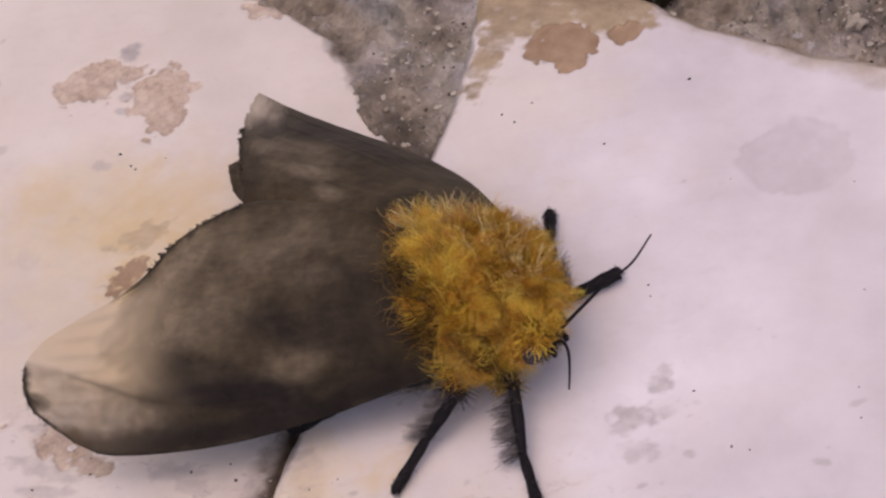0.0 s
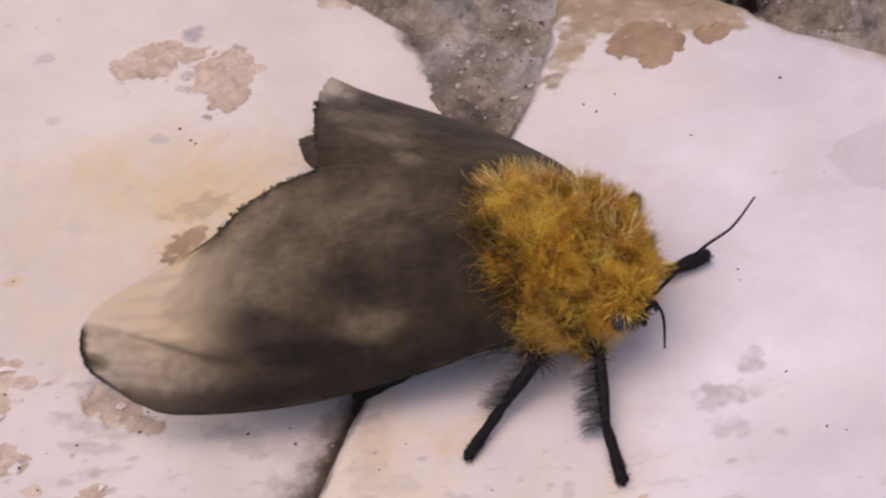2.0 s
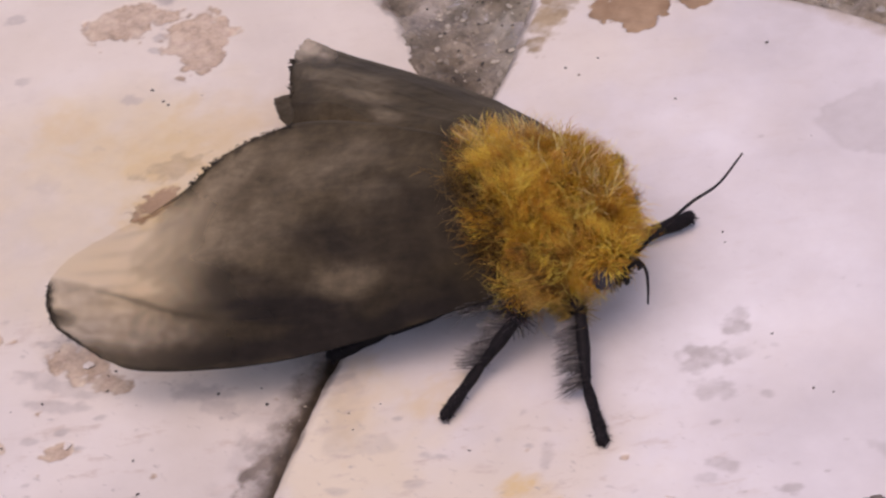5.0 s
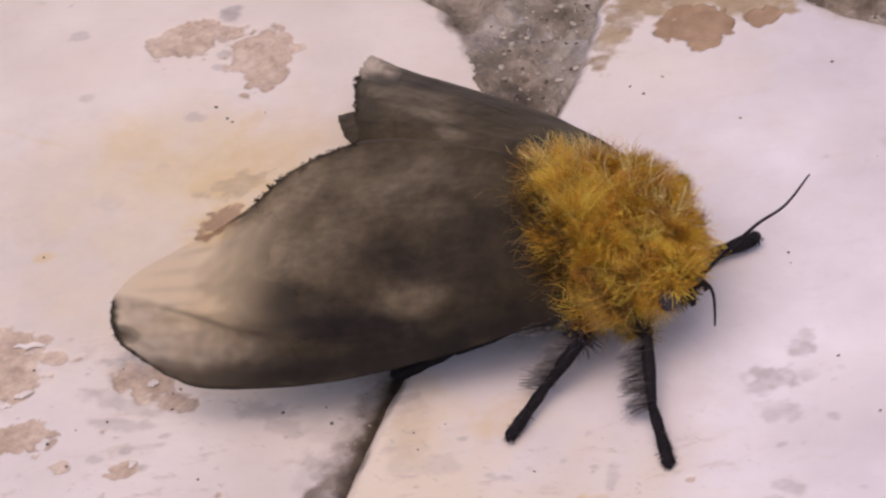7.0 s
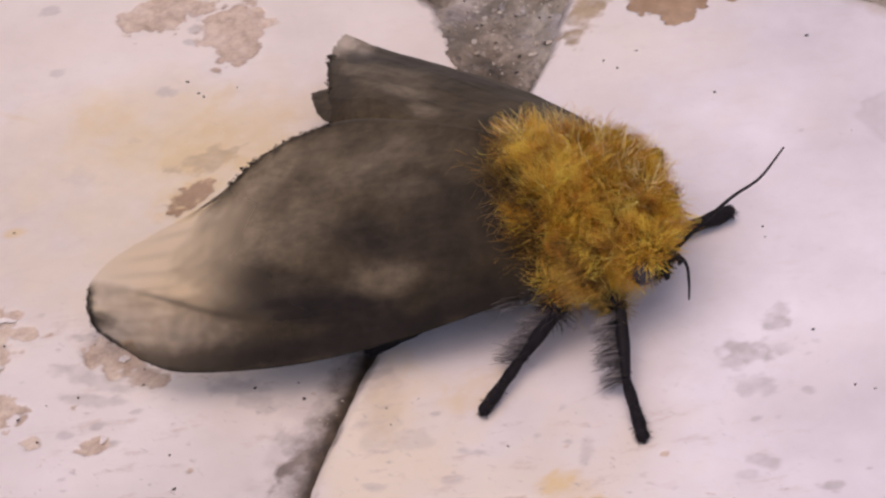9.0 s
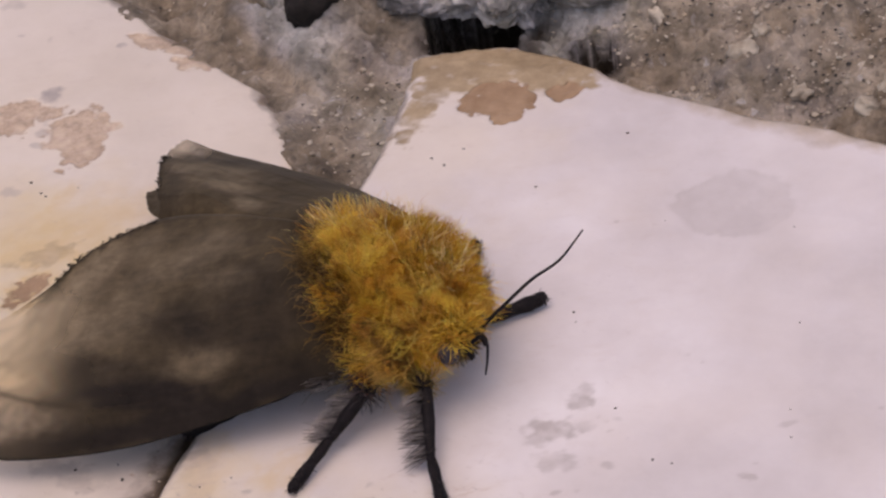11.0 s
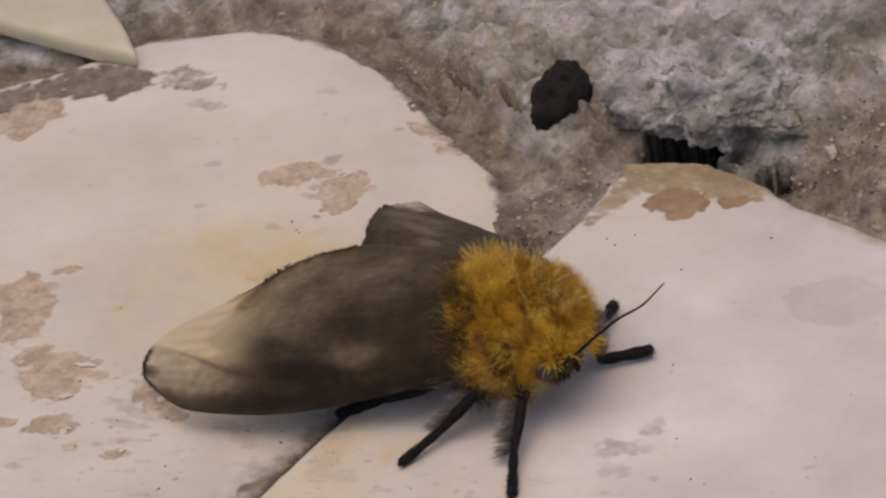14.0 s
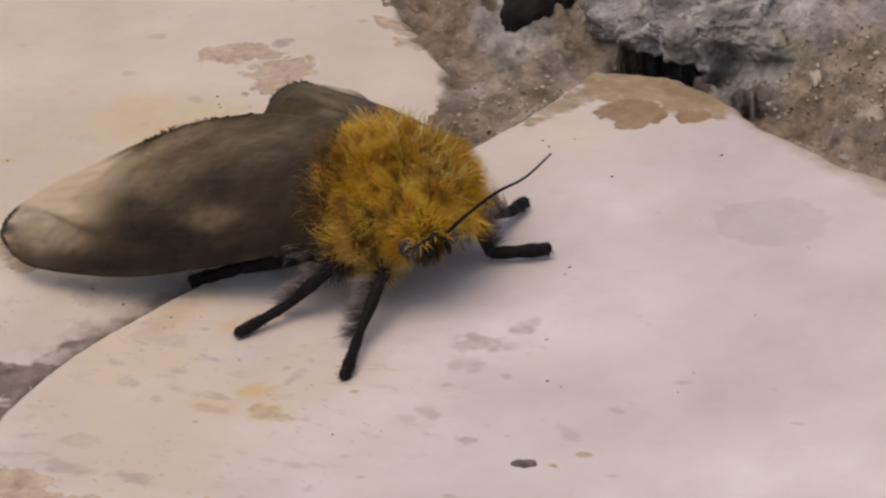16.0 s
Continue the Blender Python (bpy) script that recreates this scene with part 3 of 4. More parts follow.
build_tile(left_inside, -5.4, 0.45, -3.1, 3.45, left_top, LEFT_MARKS, ground, "white painted mosaic tile with tan chips and yellow stains", 301, 0.05, (), [((-2.72, -2.49, -2.0, -1.52), (0.52, 0.48, 0.37, 0.29))])


def ground_at(x, y):
    j, i = np.clip(np.searchsorted(gx, x), 0, len(gx) - 1), np.clip(np.searchsorted(gy, y), 0, len(gy) - 1)
    h = gz[i, j]
    h = np.where(right_inside(x, y) > 0.05, 0.0, h)
    return np.where(left_inside(x, y) > 0.05, left_top(x, y), h)


def pebbles(name, x, y, size, material, flat=0.6, sink=0.2):
    """Small broken lumps, joined into one mesh."""
    base = np.array([(1, 0, 0), (0.3, 0.95, 0), (-0.8, 0.6, 0), (-0.8, -0.6, 0), (0.3, -0.95, 0), (0.1, 0.1, 0.8), (0, 0, -0.8)])
    tri = [(0, 1, 5), (1, 2, 5), (2, 3, 5), (3, 4, 5), (4, 0, 5), (1, 0, 6), (2, 1, 6), (3, 2, 6), (4, 3, 6), (0, 4, 6)]
    verts, faces = [], []
    z = ground_at(x, y)
    for k in range(len(x)):
        a = rng.uniform(0, 6.3)
        p = base * rng.uniform(0.6, 1.3, (7, 3)) * size[k] * np.array([1, rng.uniform(0.5, 1), flat])
        q = np.stack([p[:, 0] * math.cos(a) - p[:, 1] * math.sin(a), p[:, 0] * math.sin(a) + p[:, 1] * math.cos(a), p[:, 2]], 1)
        verts.append(q + (x[k], y[k], z[k] + size[k] * flat * (0.5 - sink)))
        faces += [tuple(7 * k + c for c in f) for f in tri]
    return link_mesh(name, np.concatenate(verts), faces, material, smooth=False)


# specks that lie apart on the tiles: x, y, radius
SPECKS = [
    (-1.6, 0.9, 0.018), (-1.5, 0.82, 0.014), (-1.46, 0.8, 0.012), (-1.31, 0.9, 0.008), (0.574, 1.376, 0.016), (0.72, 1.48, 0.011), (0.66, 1.33, 0.012), (1.7, 0.3, 0.014),
    (1.73, 0.23, 0.009), (2.368, -0.632, 0.014), (2.46, -0.64, 0.01), (-0.185, -1.048, 0.013), (1.208, 1.225, 0.012), (1.553, 1.732, 0.016), (-0.49, -1.812, 0.016), (2.1, -0.33, 0.012),
    (2.02, -1.4, 0.01), (1.85, -1.55, 0.013), (1.62, -1.47, 0.01), (2.4, -1.55, 0.009), (2.95, -0.38, 0.01), (2.8, 0.4, 0.01), (0.95, -1.3, 0.01), (-2.02, -0.37, 0.012),
]
SPECKS += [
    (-0.9, -1.24, 0.012), (1.46, -1.18, 0.008), (2.9, -0.2, 0.007), (0.45, -1.1, 0.008), (2.6, 1.1, 0.008), (1.95, 1.05, 0.007), (-1.7, -1.13, 0.014), (-0.914, -1.107, 0.014),
    (-0.937, -1.142, 0.011), (-1.18, -1.381, 0.012), (-1.31, -1.46, 0.009), (-0.595, -1.626, 0.013), (-1.277, -0.98, 0.008), (-1.252, -1.034, 0.009), (-1.25, -1.688, 0.012), (-1.406, -1.572, 0.014),
    (-0.369, -1.133, 0.013), (-0.12, -1.139, 0.017), (0.379, -1.28, 0.01), (0.324, -1.186, 0.011),
]
SPECKS = np.array(SPECKS)


def build_loose():
    tagged(pebbles("dirt_specks", SPECKS[:, 0], SPECKS[:, 1], 0.80 * SPECKS[:, 2], SPECK, 0.5), "tiny black dirt specks scattered on the painted tiles", "dirt", kind="stuff")
    for name, n, mat, lo, hi, label in (
        ("pale_grit", 2200, GRAIN, 0.005, 0.024, "pale broken grit lying in the mortar joints"),
        ("dark_grit", 1500, SPECK, 0.005, 0.017, "dark crumbs of soil in the mortar joints"),
    ):
        x, y = rng.uniform(-2.5, 4.2, n * 20), rng.uniform(-3.0, 4.0, n * 20)
        out = -np.maximum(right_inside(x, y), left_inside(x, y))
        ok = (out > 0.03) & (out < 1.4) & (fbm(x, y, 0.5, 45, 3) > 0.05 - 0.4 * step(1.0, 1.6, x)) & (rng.uniform(0, 1, len(x)) < np.exp(-1.2 * out) * (0.30 + 0.70 * step(1.0, 1.6, x)))
        x, y = x[ok][:n], y[ok][:n]
        y1 = rng.uniform(-2.5, -0.4, n // 40)
        x1 = np.interp(y1, [-2.6, -2.15, -1.7, -1.1, 0], [0.48, 0.255, 0.14, 0.12, 0.11]) - 0.02 - 0.14 * rng.uniform(0, 1, n // 40) ** 1.6
        x, y = np.concatenate([x, x1]), np.concatenate([y, y1])
        size = lo + (hi - lo) * rng.uniform(0, 1, len(x)) ** 3.0
        size[-len(x1):] *= 0.55
        tagged(pebbles(name, x, y, size, mat, 0.8, 0.1), label, "grit", kind="stuff")


def lump(name, cx, cy, z, rx, ry, rz, turn, seed, material, label, category, rough=0.25, fine=4, group=""):
    """A closed uneven lump with broken faces that rests on z."""
    bm = bmesh.new()
    bmesh.ops.create_icosphere(bm, subdivisions=fine, radius=1)
    a, size = radians(turn), 1 / max(rx, ry)
    for v in bm.verts:
        p = v.co.copy()
        q = Vector((p.x * rx, p.y * ry, max(p.z, -0.6) * rz))
        at = q * size + Vector((seed, 0, 0))
        near = noise.voronoi(at * 4.0)[0]
        bump = 0.8 * noise.fractal(at * 2.0, 0.9, 2.1, 7) + 0.35 * (near[1] - near[0]) - 0.1 + 0.12 * abs(noise.fractal(at * 9, 0.7, 2.0, 4))
        q = q + Vector((p.x * rx, p.y * ry, p.z * rz)).normalized() * min(rx, ry, rz * 1.5) * rough * bump
        v.co = Vector((cx + q.x * math.cos(a) - q.y * math.sin(a), cy + q.x * math.sin(a) + q.y * math.cos(a), z + 0.5 * rz + q.z)) * CM
    me = bpy.data.meshes.new(name)
    bm.to_mesh(me)
    bm.free()
    me.materials.append(material)
    me.shade_smooth()
    return tagged(new(name, me), label, category, group)


build_loose()
stone = lump("stone", 0.42, 3.07, -0.02, 0.72, 0.50, 0.26, -4, 12.0, CONCRETE, "rough pale grey stone set in concrete above a dark hole", "stone", 0.55, 7)
veins = np.array([v.co for v in stone.data.vertices]) / CM
slate = step(-0.35, 0.25, fbm(veins[:, 0] + veins[:, 2], veins[:, 1] - veins[:, 2], 0.28, 61, 3)) * step(3.35, 2.8, veins[:, 1])
stone.data.attributes.new("slate", "FLOAT", "POINT").data.foreach_set("value", (0.85 * slate).astype(np.float32))
lump("clod", -0.61, 2.70, -0.02, 0.19, 0.33, 0.24, 8, 7.0, CLOD, "crumbly black clod of soot in the joint", "clod", 0.32, 5)
lump("paint_flake", 2.77, -1.25, 0.0, 0.060, 0.030, 0.010, 25, 5.0, FLAKE, "small curled dark flake lying on a tile", "flake", 0.9, 4)
for x, y, size, seed in ((1.42, 2.78, 0.06, 8.0), (1.98, 2.50, 0.08, 9.0), (2.06, 2.62, 0.05, 10.0), (2.82, 2.34, 0.075, 11.0), (2.72, 2.18, 0.07, 13.0), (0.72, 2.52, 0.04, 14.0), (2.35, 2.30, 0.06, 15.0)):
    lump("pebble", x, y, float(ground_at(np.array([x]), np.array([y]))[0]) - 0.02, size, 0.75 * size, 0.7 * size, 40 * seed, seed, GRAIN, "small pale pebble stuck in gritty mortar", "pebble", 0.7, 3, "pebbles in the mortar")


def curl(x0, y0, x1, y1, width, lift, seed):
    """A sliver of paint that has come loose along a chip's edge and curls up."""
    q, w = np.linspace(0, 1, 15), np.linspace(-0.5, 0.5, 5)
    way = np.array((x1 - x0, y1 - y0)) / math.hypot(x1 - x0, y1 - y0)
    side = np.array((-way[1], way[0]))
    verts, faces = [], []
    for level in (0.0, -0.005):
        for a in q:
            broad = width * (0.35 + 0.9 * math.sin(math.pi * a) ** 0.7) * (1 + 0.3 * noise.noise(Vector((6 * a, seed, 0))))
            cx, cy = x0 + (x1 - x0) * a, y0 + (y1 - y0) * a
            sway = 0.014 * noise.noise(Vector((4 * a, seed, 5)))
            base = float(left_top(np.array(cx), np.array(cy)))
            for b in w:
                v = b * broad + sway
                verts.append((cx + side[0] * v, cy + side[1] * v, base + level + 0.004 + lift * (0.5 + b) ** 2 * math.sin(math.pi * a)))
    n, m = len(w), len(q) * len(w)
    for i in range(len(q) - 1):
        for j in range(n - 1):
            k = i * n + j
            faces += [(k, k + 1, k + n + 1, k + n), (m + k, m + k + n, m + k + n + 1, m + k + 1)]
        for k, o in ((i * n, 1), (i * n + n - 1, -1)):
            faces.append((k, k + n, m + k + n, m + k) if o > 0 else (k + n, k, m + k, m + k + n))
    for i in (0, len(q) - 1):
        faces.append(tuple(i * n + j for j in range(n)) + tuple(m + i * n + j for j in reversed(range(n))))
    tagged(link_mesh("paint_sliver", verts, faces, SLIVER), "curled sliver of white paint lifting off a chipped tile", "paint flake", "loose paint slivers")


for k, (x0, y0, x1, y1, width, lift) in enumerate((
    (-1.875, -1.003, -1.711, -0.952, 0.016, 0.012), (-1.711, -1.33, -1.635, -1.264, 0.018, 0.015), (-1.762, -1.40, -1.70, -1.374, 0.016, 0.014),
    (-1.086, -1.114, -1.04, -1.082, 0.026, 0.012), (-0.95, -1.63, -0.927, -1.59, 0.018, 0.012),
)):
    curl(x0, y0, x1, y1, width, lift, 3.0 + k)


def build_shard():
    """A cream glazed tile fragment with a blunt corner and rounded edges."""
    bm = bmesh.new()
    rim = [(-4.14, 2.33), (-4.55, 2.66), (-5.57, 3.36), (-6.4, 3.3), (-6.5, 2.45), (-5.4, 2.36), (-4.6, 2.30)]
    face = bm.faces.new([bm.verts.new(Vector((x, y, 0.12 + 0.04 * (x + 4.1) / -2)) * CM) for x, y in rim])
    more = bmesh.ops.extrude_face_region(bm, geom=[face])
    bmesh.ops.translate(bm, verts=[g for g in more["geom"] if isinstance(g, bmesh.types.BMVert)], vec=(0, 0, -0.17 * CM))
    bmesh.ops.recalc_face_normals(bm, faces=bm.faces)
    bmesh.ops.bevel(bm, geom=list(bm.edges), offset=0.06 * CM, segments=4, profile=0.5, affect="EDGES")
    me = bpy.data.meshes.new("tile_shard")
    bm.to_mesh(me)
    bm.free()
    me.materials.append(CREAM)
    me.shade_smooth()
    tagged(new("tile_shard", me), "cream glazed tile shard lying on the concrete", "tile")


build_shard()


# ---- the moth ----
def wing_material():
    m, t, b = shader("wing_membrane", 0.8, 0.12)
    n1, n2 = noise_tex(t, 260, 5, 0.6), noise_tex(t, 1500, 5, 0.65)
    c = ramp(t, n1, (0.30, (0.0235, 0.0164, 0.0085)), (0.5, (0.045, 0.0322, 0.0172)), (0.72, (0.076, 0.056, 0.0320)))
    c = mix(t, field(t, "pale"), c, (0.215, 0.168, 0.112))
    c = mix(t, field(t, "dark"), c, (0.016, 0.012, 0.010))
    c = mix(t, 0.45, c, ramp(t, n2, (0.3, grey(0.25)), (0.7, grey(0.75))), "OVERLAY")
    c = mix(t, 0.3, c, ramp(t, noise_tex(t, 560, 4, 0.5), (0.36, grey(0.25)), (0.64, grey(0.75))), "OVERLAY")
    c = mix(t, 0.25, c, ramp(t, stretched(t, 3000, 3.0, 4, 0.6, 14), (0.3, grey(0.25)), (0.7, grey(0.75))), "OVERLAY")
    t.links.new(c, b.inputs["Base Color"])
    b.inputs["Sheen Weight"].default_value, b.inputs["Sheen Roughness"].default_value = 0.12, 0.45
    b.inputs["Sheen Tint"].default_value = (1.0, 0.86, 0.68, 1)
    relief(t, b, n2, 0.00008, 0.7)
    see = put(t, "ShaderNodeBsdfTransparent", Color=(0.965, 0.935, 0.880, 1))
    thin = put(t, "ShaderNodeMixShader")
    out = t.nodes["Material Output"]
    t.links.new(field(t, "clear"), thin.inputs[0])
    t.links.new(b.outputs[0], thin.inputs[1])
    t.links.new(see.outputs[0], thin.inputs[2])
    t.links.new(thin.outputs[0], out.inputs["Surface"])
    return m


def hair_material(name, root, tip, rough=0.5):
    m, t, b = shader(name, rough, 0.35)
    geo = t.nodes.new("ShaderNodeNewGeometry")
    own = geo.outputs["Random Per Island"]
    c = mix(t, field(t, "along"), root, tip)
    c = mix(t, 0.85, c, ramp(t, own, (0.0, grey(0.22)), (0.55, grey(0.50)), (1.0, grey(0.85))), "OVERLAY")
    c = mix(t, 0.8, c, ramp(t, noise_tex(t, 800, 3), (0.32, grey(0.22)), (0.66, grey(0.74))), "OVERLAY")
    c = mix(t, 0.9, c, ramp(t, field(t, "tone"), (0.0, grey(0.20)), (0.5, grey(0.50)), (1.0, grey(0.74))), "OVERLAY")
    t.links.new(c, b.inputs["Base Color"])
    soft = put(t, "ShaderNodeBsdfTranslucent")
    t.links.new(c, soft.inputs["Color"])
    both = put(t, "ShaderNodeMixShader", Fac=0.3)
    t.links.new(b.outputs[0], both.inputs[1])
    t.links.new(soft.outputs[0], both.inputs[2])
    t.links.new(both.outputs[0], t.nodes["Material Output"].inputs["Surface"])
    return m


WING = wing_material()
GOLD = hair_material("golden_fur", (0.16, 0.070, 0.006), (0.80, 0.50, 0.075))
PALE = hair_material("pale_straw_fur", (0.34, 0.20, 0.05), (0.70, 0.54, 0.25))
BUFF = hair_material("buff_fur", (0.17, 0.082, 0.012), (0.54, 0.335, 0.085))
STRAW = hair_material("straw_fur", (0.40, 0.20, 0.025), (0.76, 0.50, 0.12))
DUSKY = hair_material("dusky_fringe", (0.012, 0.010, 0.011), (0.075, 0.060, 0.066))
BRUSH = hair_material("pale_brush", (0.025, 0.021, 0.022), (0.30, 0.27, 0.265))
UMBER = hair_material("umber_fur", (0.035, 0.020, 0.008), (0.22, 0.125, 0.03))
SMOKE = hair_material("smoky_fringe", (0.016, 0.012, 0.008), (0.085, 0.062, 0.038))
SOOTY = hair_material("sooty_fur", (0.022, 0.014, 0.008), (0.17, 0.105, 0.045))
OLIVE = hair_material("olive_fur", (0.07, 0.045, 0.012), (0.36, 0.24, 0.07))
SKIN = plain("golden_skin", (0.09, 0.04, 0.008), (0.25, 0.13, 0.03), 900, 0.8)
DARK = plain("dark_cuticle", (0.004, 0.0035, 0.0042), (0.016, 0.0125, 0.0145), 2500, 0.6, 0.00005, 0.12)
EYE = plain("eye_surface", (0.035, 0.032, 0.040), (0.055, 0.049, 0.060), 9000, 0.60, 0.00002, 0.25)
ORIGIN = np.array((0.78, -0.13, 0.0))

moth = new("moth")
moth.location = ORIGIN * CM
tagged(moth, "moth with golden furry thorax and smoky grey wings resting on tiles", "moth")


def body_part(name, verts, faces, material, parent=moth, pivot=ORIGIN, base=ORIGIN, label=""):
    """A part of the moth about its own pivot; base is its parent's pivot."""
    ob = link_mesh(name, np.asarray(verts, float) - pivot, faces, material, parent, label)
    ob.location = (np.asarray(pivot) - base) * CM
    return ob


def spline(p, q):
    """Catmull-Rom through the rows of p at the places q (0..1)."""
    p = np.asarray(p, float)
    p = np.concatenate([2 * p[:1] - p[1:2], p, 2 * p[-1:] - p[-2:-1]])
    s = np.asarray(q) * (len(p) - 3)
    i = np.minimum(s.astype(int), len(p) - 4)
    f = (s - i).reshape(-1, *([1] * (p.ndim - 1)))
    a, b, c, d = p[i], p[i + 1], p[i + 2], p[i + 3]
    return 0.5 * (2 * b + (c - a) * f + (2 * a - 5 * b + 4 * c - d) * f ** 2 + (3 * b - a - 3 * c + d) * f ** 3)


def build_wing(name, net, pivot, seed, marks, label, bare=False, nu=130, nv=80, fringe=()):
    us, vs = np.linspace(0, 1, nu), np.linspace(0, 1, nv)
    rows = spline(np.array(net), us)
    P = np.stack([spline(r, vs) for r in rows])
    U, V = np.meshgrid(us, vs, indexing="ij")
    vein = np.abs(((V - 0.5) * (7.0 - 1.5 * U) + 0.15 * fbm(U, V, 0.5, seed)) % 1 - 0.5)
    line = step(0.10, 0.0, vein) * step(0.15, 0.35, U)
    rag = 0.5 + 0.5 * fbm(U * 2.4, V, 0.22, seed + 2)
    P[..., 2] += 0.004 * line + 0.012 * fbm(U * 2.4, V, 0.3, seed + 5)
    out = P[-1] - P[-4]
    out /= np.linalg.norm(out, axis=1)[:, None]
    jag = fbm(40 * V[-1] + seed, 0 * V[-1], 1.2, seed + 6, 3)
    P = P + step(0.90, 1.0, U)[..., None] * ((0.008 if bare else 0.022) * jag[:, None] * out)[None]
    masks = {"pale": 0.21 * rag * step(0.2, 0.5, U), "dark": 0.12 * line * (0.4 + rag), "clear": 0 * U}
    for kind, cu, cv, ru, rv, turn, strength in marks:
        seed += 3
        masks[kind] = np.clip(masks[kind] + strength * blob(U * 2.4, V, cu * 2.4, cv, ru * 2.4, rv, turn, 0.55, 0.6, seed, 0.18), 0, 1)
    costa = step(0.028, 0.0, V) * step(0.2, 0.5, U)
    if bare:
        wave = 0.10 * (rag - 0.5) + 0.03 * fbm(U * 2.4, V, 0.05, seed + 9)
        start = np.interp(V, [0, 0.23, 0.45, 0.58, 0.70, 0.78, 0.90, 1.0], [0.64, 0.66, 0.76, 0.83, 0.85, 0.865, 0.90, 1.0]) + wave
        cubital = V - np.interp(U, [0.5, 0.643, 0.76, 0.89, 0.953, 1.0], [0.18, 0.266, 0.345, 0.47, 0.53, 0.57])
        window = (0.5 * step(-0.16, 0.04, U - start) + 0.5 * step(-0.02, 0.13, U - start)) * step(-0.02, 0.10, cubital)
        apex = step(0.56, 0.90, U + 1.5 * wave) * step(0.10, -0.02, cubital)
        streak = step(0.30, 0.0, np.abs(((V * 11) % 1) - 0.5)) * step(0.75, 0.95, U)
        masks["pale"] = np.clip(masks["pale"] + 0.22 * step(0.50, 0.80, U) * step(0.05, 0.15, cubital) + 0.12 * apex * step(0.04, 0.16, V), 0, 1)
        gloom = step(0.0, 0.03, cubital) * step(0.17, 0.05, cubital) * step(0.40, 0.50, U) * step(0.74, 0.60, U)
        masks["dark"] = np.clip(masks["dark"] + 0.5 * gloom * np.clip(0.6 + 1.4 * fbm(U * 3, V * 40, 0.8, seed + 12, 3), 0, 1), 0, 1)
        masks["clear"] = np.clip(0.985 * window + 0.34 * step(0.55, 0.85, U + wave) * step(0.94, 0.80, V) + 0.52 * apex * np.clip(0.95 + 0.3 * fbm(U * 2.4, V, 0.05, seed + 8, 5), 0.2, 1.2) * step(0.05, 0.20, V), 0, 0.985)
        masks["clear"] *= 1 - 0.10 * streak * step(0.99, 0.9, U)
        nerve = step(0.022, 0.0, np.abs(cubital)) * step(0.58, 0.64, U) * step(0.96, 0.85, U)
        tip = step(0.978, 0.998, U + 0.006 * fbm(V * 30, U, 1, seed)) * step(0.58, 0.48, V)
        knob = 0.85 * step(0.06, 0.0, np.hypot(U - 0.985, 0.6 * (V - 0.33)) + 0.02 * fbm(U * 30, V * 20, 1, seed + 3))
        rim = np.maximum(np.maximum(costa, np.maximum(tip, knob)), 0.35 * nerve)
        hem = step(0.968, 0.992, V + 0.03 * fbm(U * 50, V, 1, seed)) * step(0.52, 0.70, U) * step(0.97, 0.93, U)
        rim = np.maximum(rim, 0.60 * hem)
    else:
        rim = costa * step(0.80, 0.58, U + 0.3 * V)
        rim = np.maximum(rim, 0.7 * step(0.96, 1.0, U + 0.02 * fbm(V * 20, U, 1, seed)) * step(0.40, 0.5, V))
    masks["dark"] = np.maximum(masks["dark"], rim)
    masks["clear"] = masks["clear"] * (1 - 0.9 * rim)
    f = np.arange(nu * nv).reshape(nu, nv)
    quads = np.stack([f[:-1, :-1], f[:-1, 1:], f[1:, 1:], f[1:, :-1]], -1).reshape(-1, 4)
    ob = body_part(name, P.reshape(-1, 3), quads.tolist(), WING, pivot=np.array(pivot), label=label)
    for key, values in masks.items():
        ob.data.attributes.new(key, "FLOAT", "POINT").data.foreach_set("value", values.ravel().astype(np.float32))
    thick = ob.modifiers.new("thickness", "SOLIDIFY")
    thick.thickness, thick.offset = 0.00004, 0
    for side, lo, hi, count, length in fringe:
        q = rng.uniform(lo, hi, count)
        i = (q * (nu - 1)).astype(int) if side == "hem" else np.full(count, nu - 1)
        j = np.full(count, nv - 1) if side == "hem" else (q * (nv - 1)).astype(int)
        way = P[i, j] - (P[i, j - 3] if side == "hem" else P[i - 3, j])
        way = way / np.linalg.norm(way, axis=1)[:, None] + 0.35 * rng.normal(0, 1, way.shape) + (0.5, 0, 0)
        root = P[i, j] - 0.02 * way + rng.normal(0, 0.004, way.shape)
        hairs("wing_fringe", root, way, length * rng.uniform(0.4, 1.3, count), 0.006, 0.3, SMOKE, ob, pivot, pivot, "ragged dark scale fringe")
    return ob


NEAR_NET = [
    [(1.150, -0.520, 0.380), (1.050, -0.400, 0.460), (0.950, -0.250, 0.520), (0.850, -0.100, 0.550)],
    [(0.768, -0.742, 0.300), (0.718, -0.602, 0.440), (0.638, -0.323, 0.560), (0.568, 0.028, 0.610)],
    [(0.342, -0.963, 0.204), (0.292, -0.772, 0.364), (0.192, -0.383, 0.504), (0.142, 0.128, 0.564)],
    [(-0.182, -1.165, 0.119), (-0.212, -0.935, 0.299), (-0.282, -0.505, 0.439), (-0.312, 0.115, 0.499)],
    [(-0.628, -1.295, 0.122), (-0.708, -1.035, 0.222), (-0.658, -0.695, 0.352), (-0.588, -0.165, 0.492)],
    [(-0.850, -1.265, 0.117), (-1.210, -1.055, 0.107), (-1.250, -0.765, 0.177), (-0.720, -0.485, 0.457)],
]
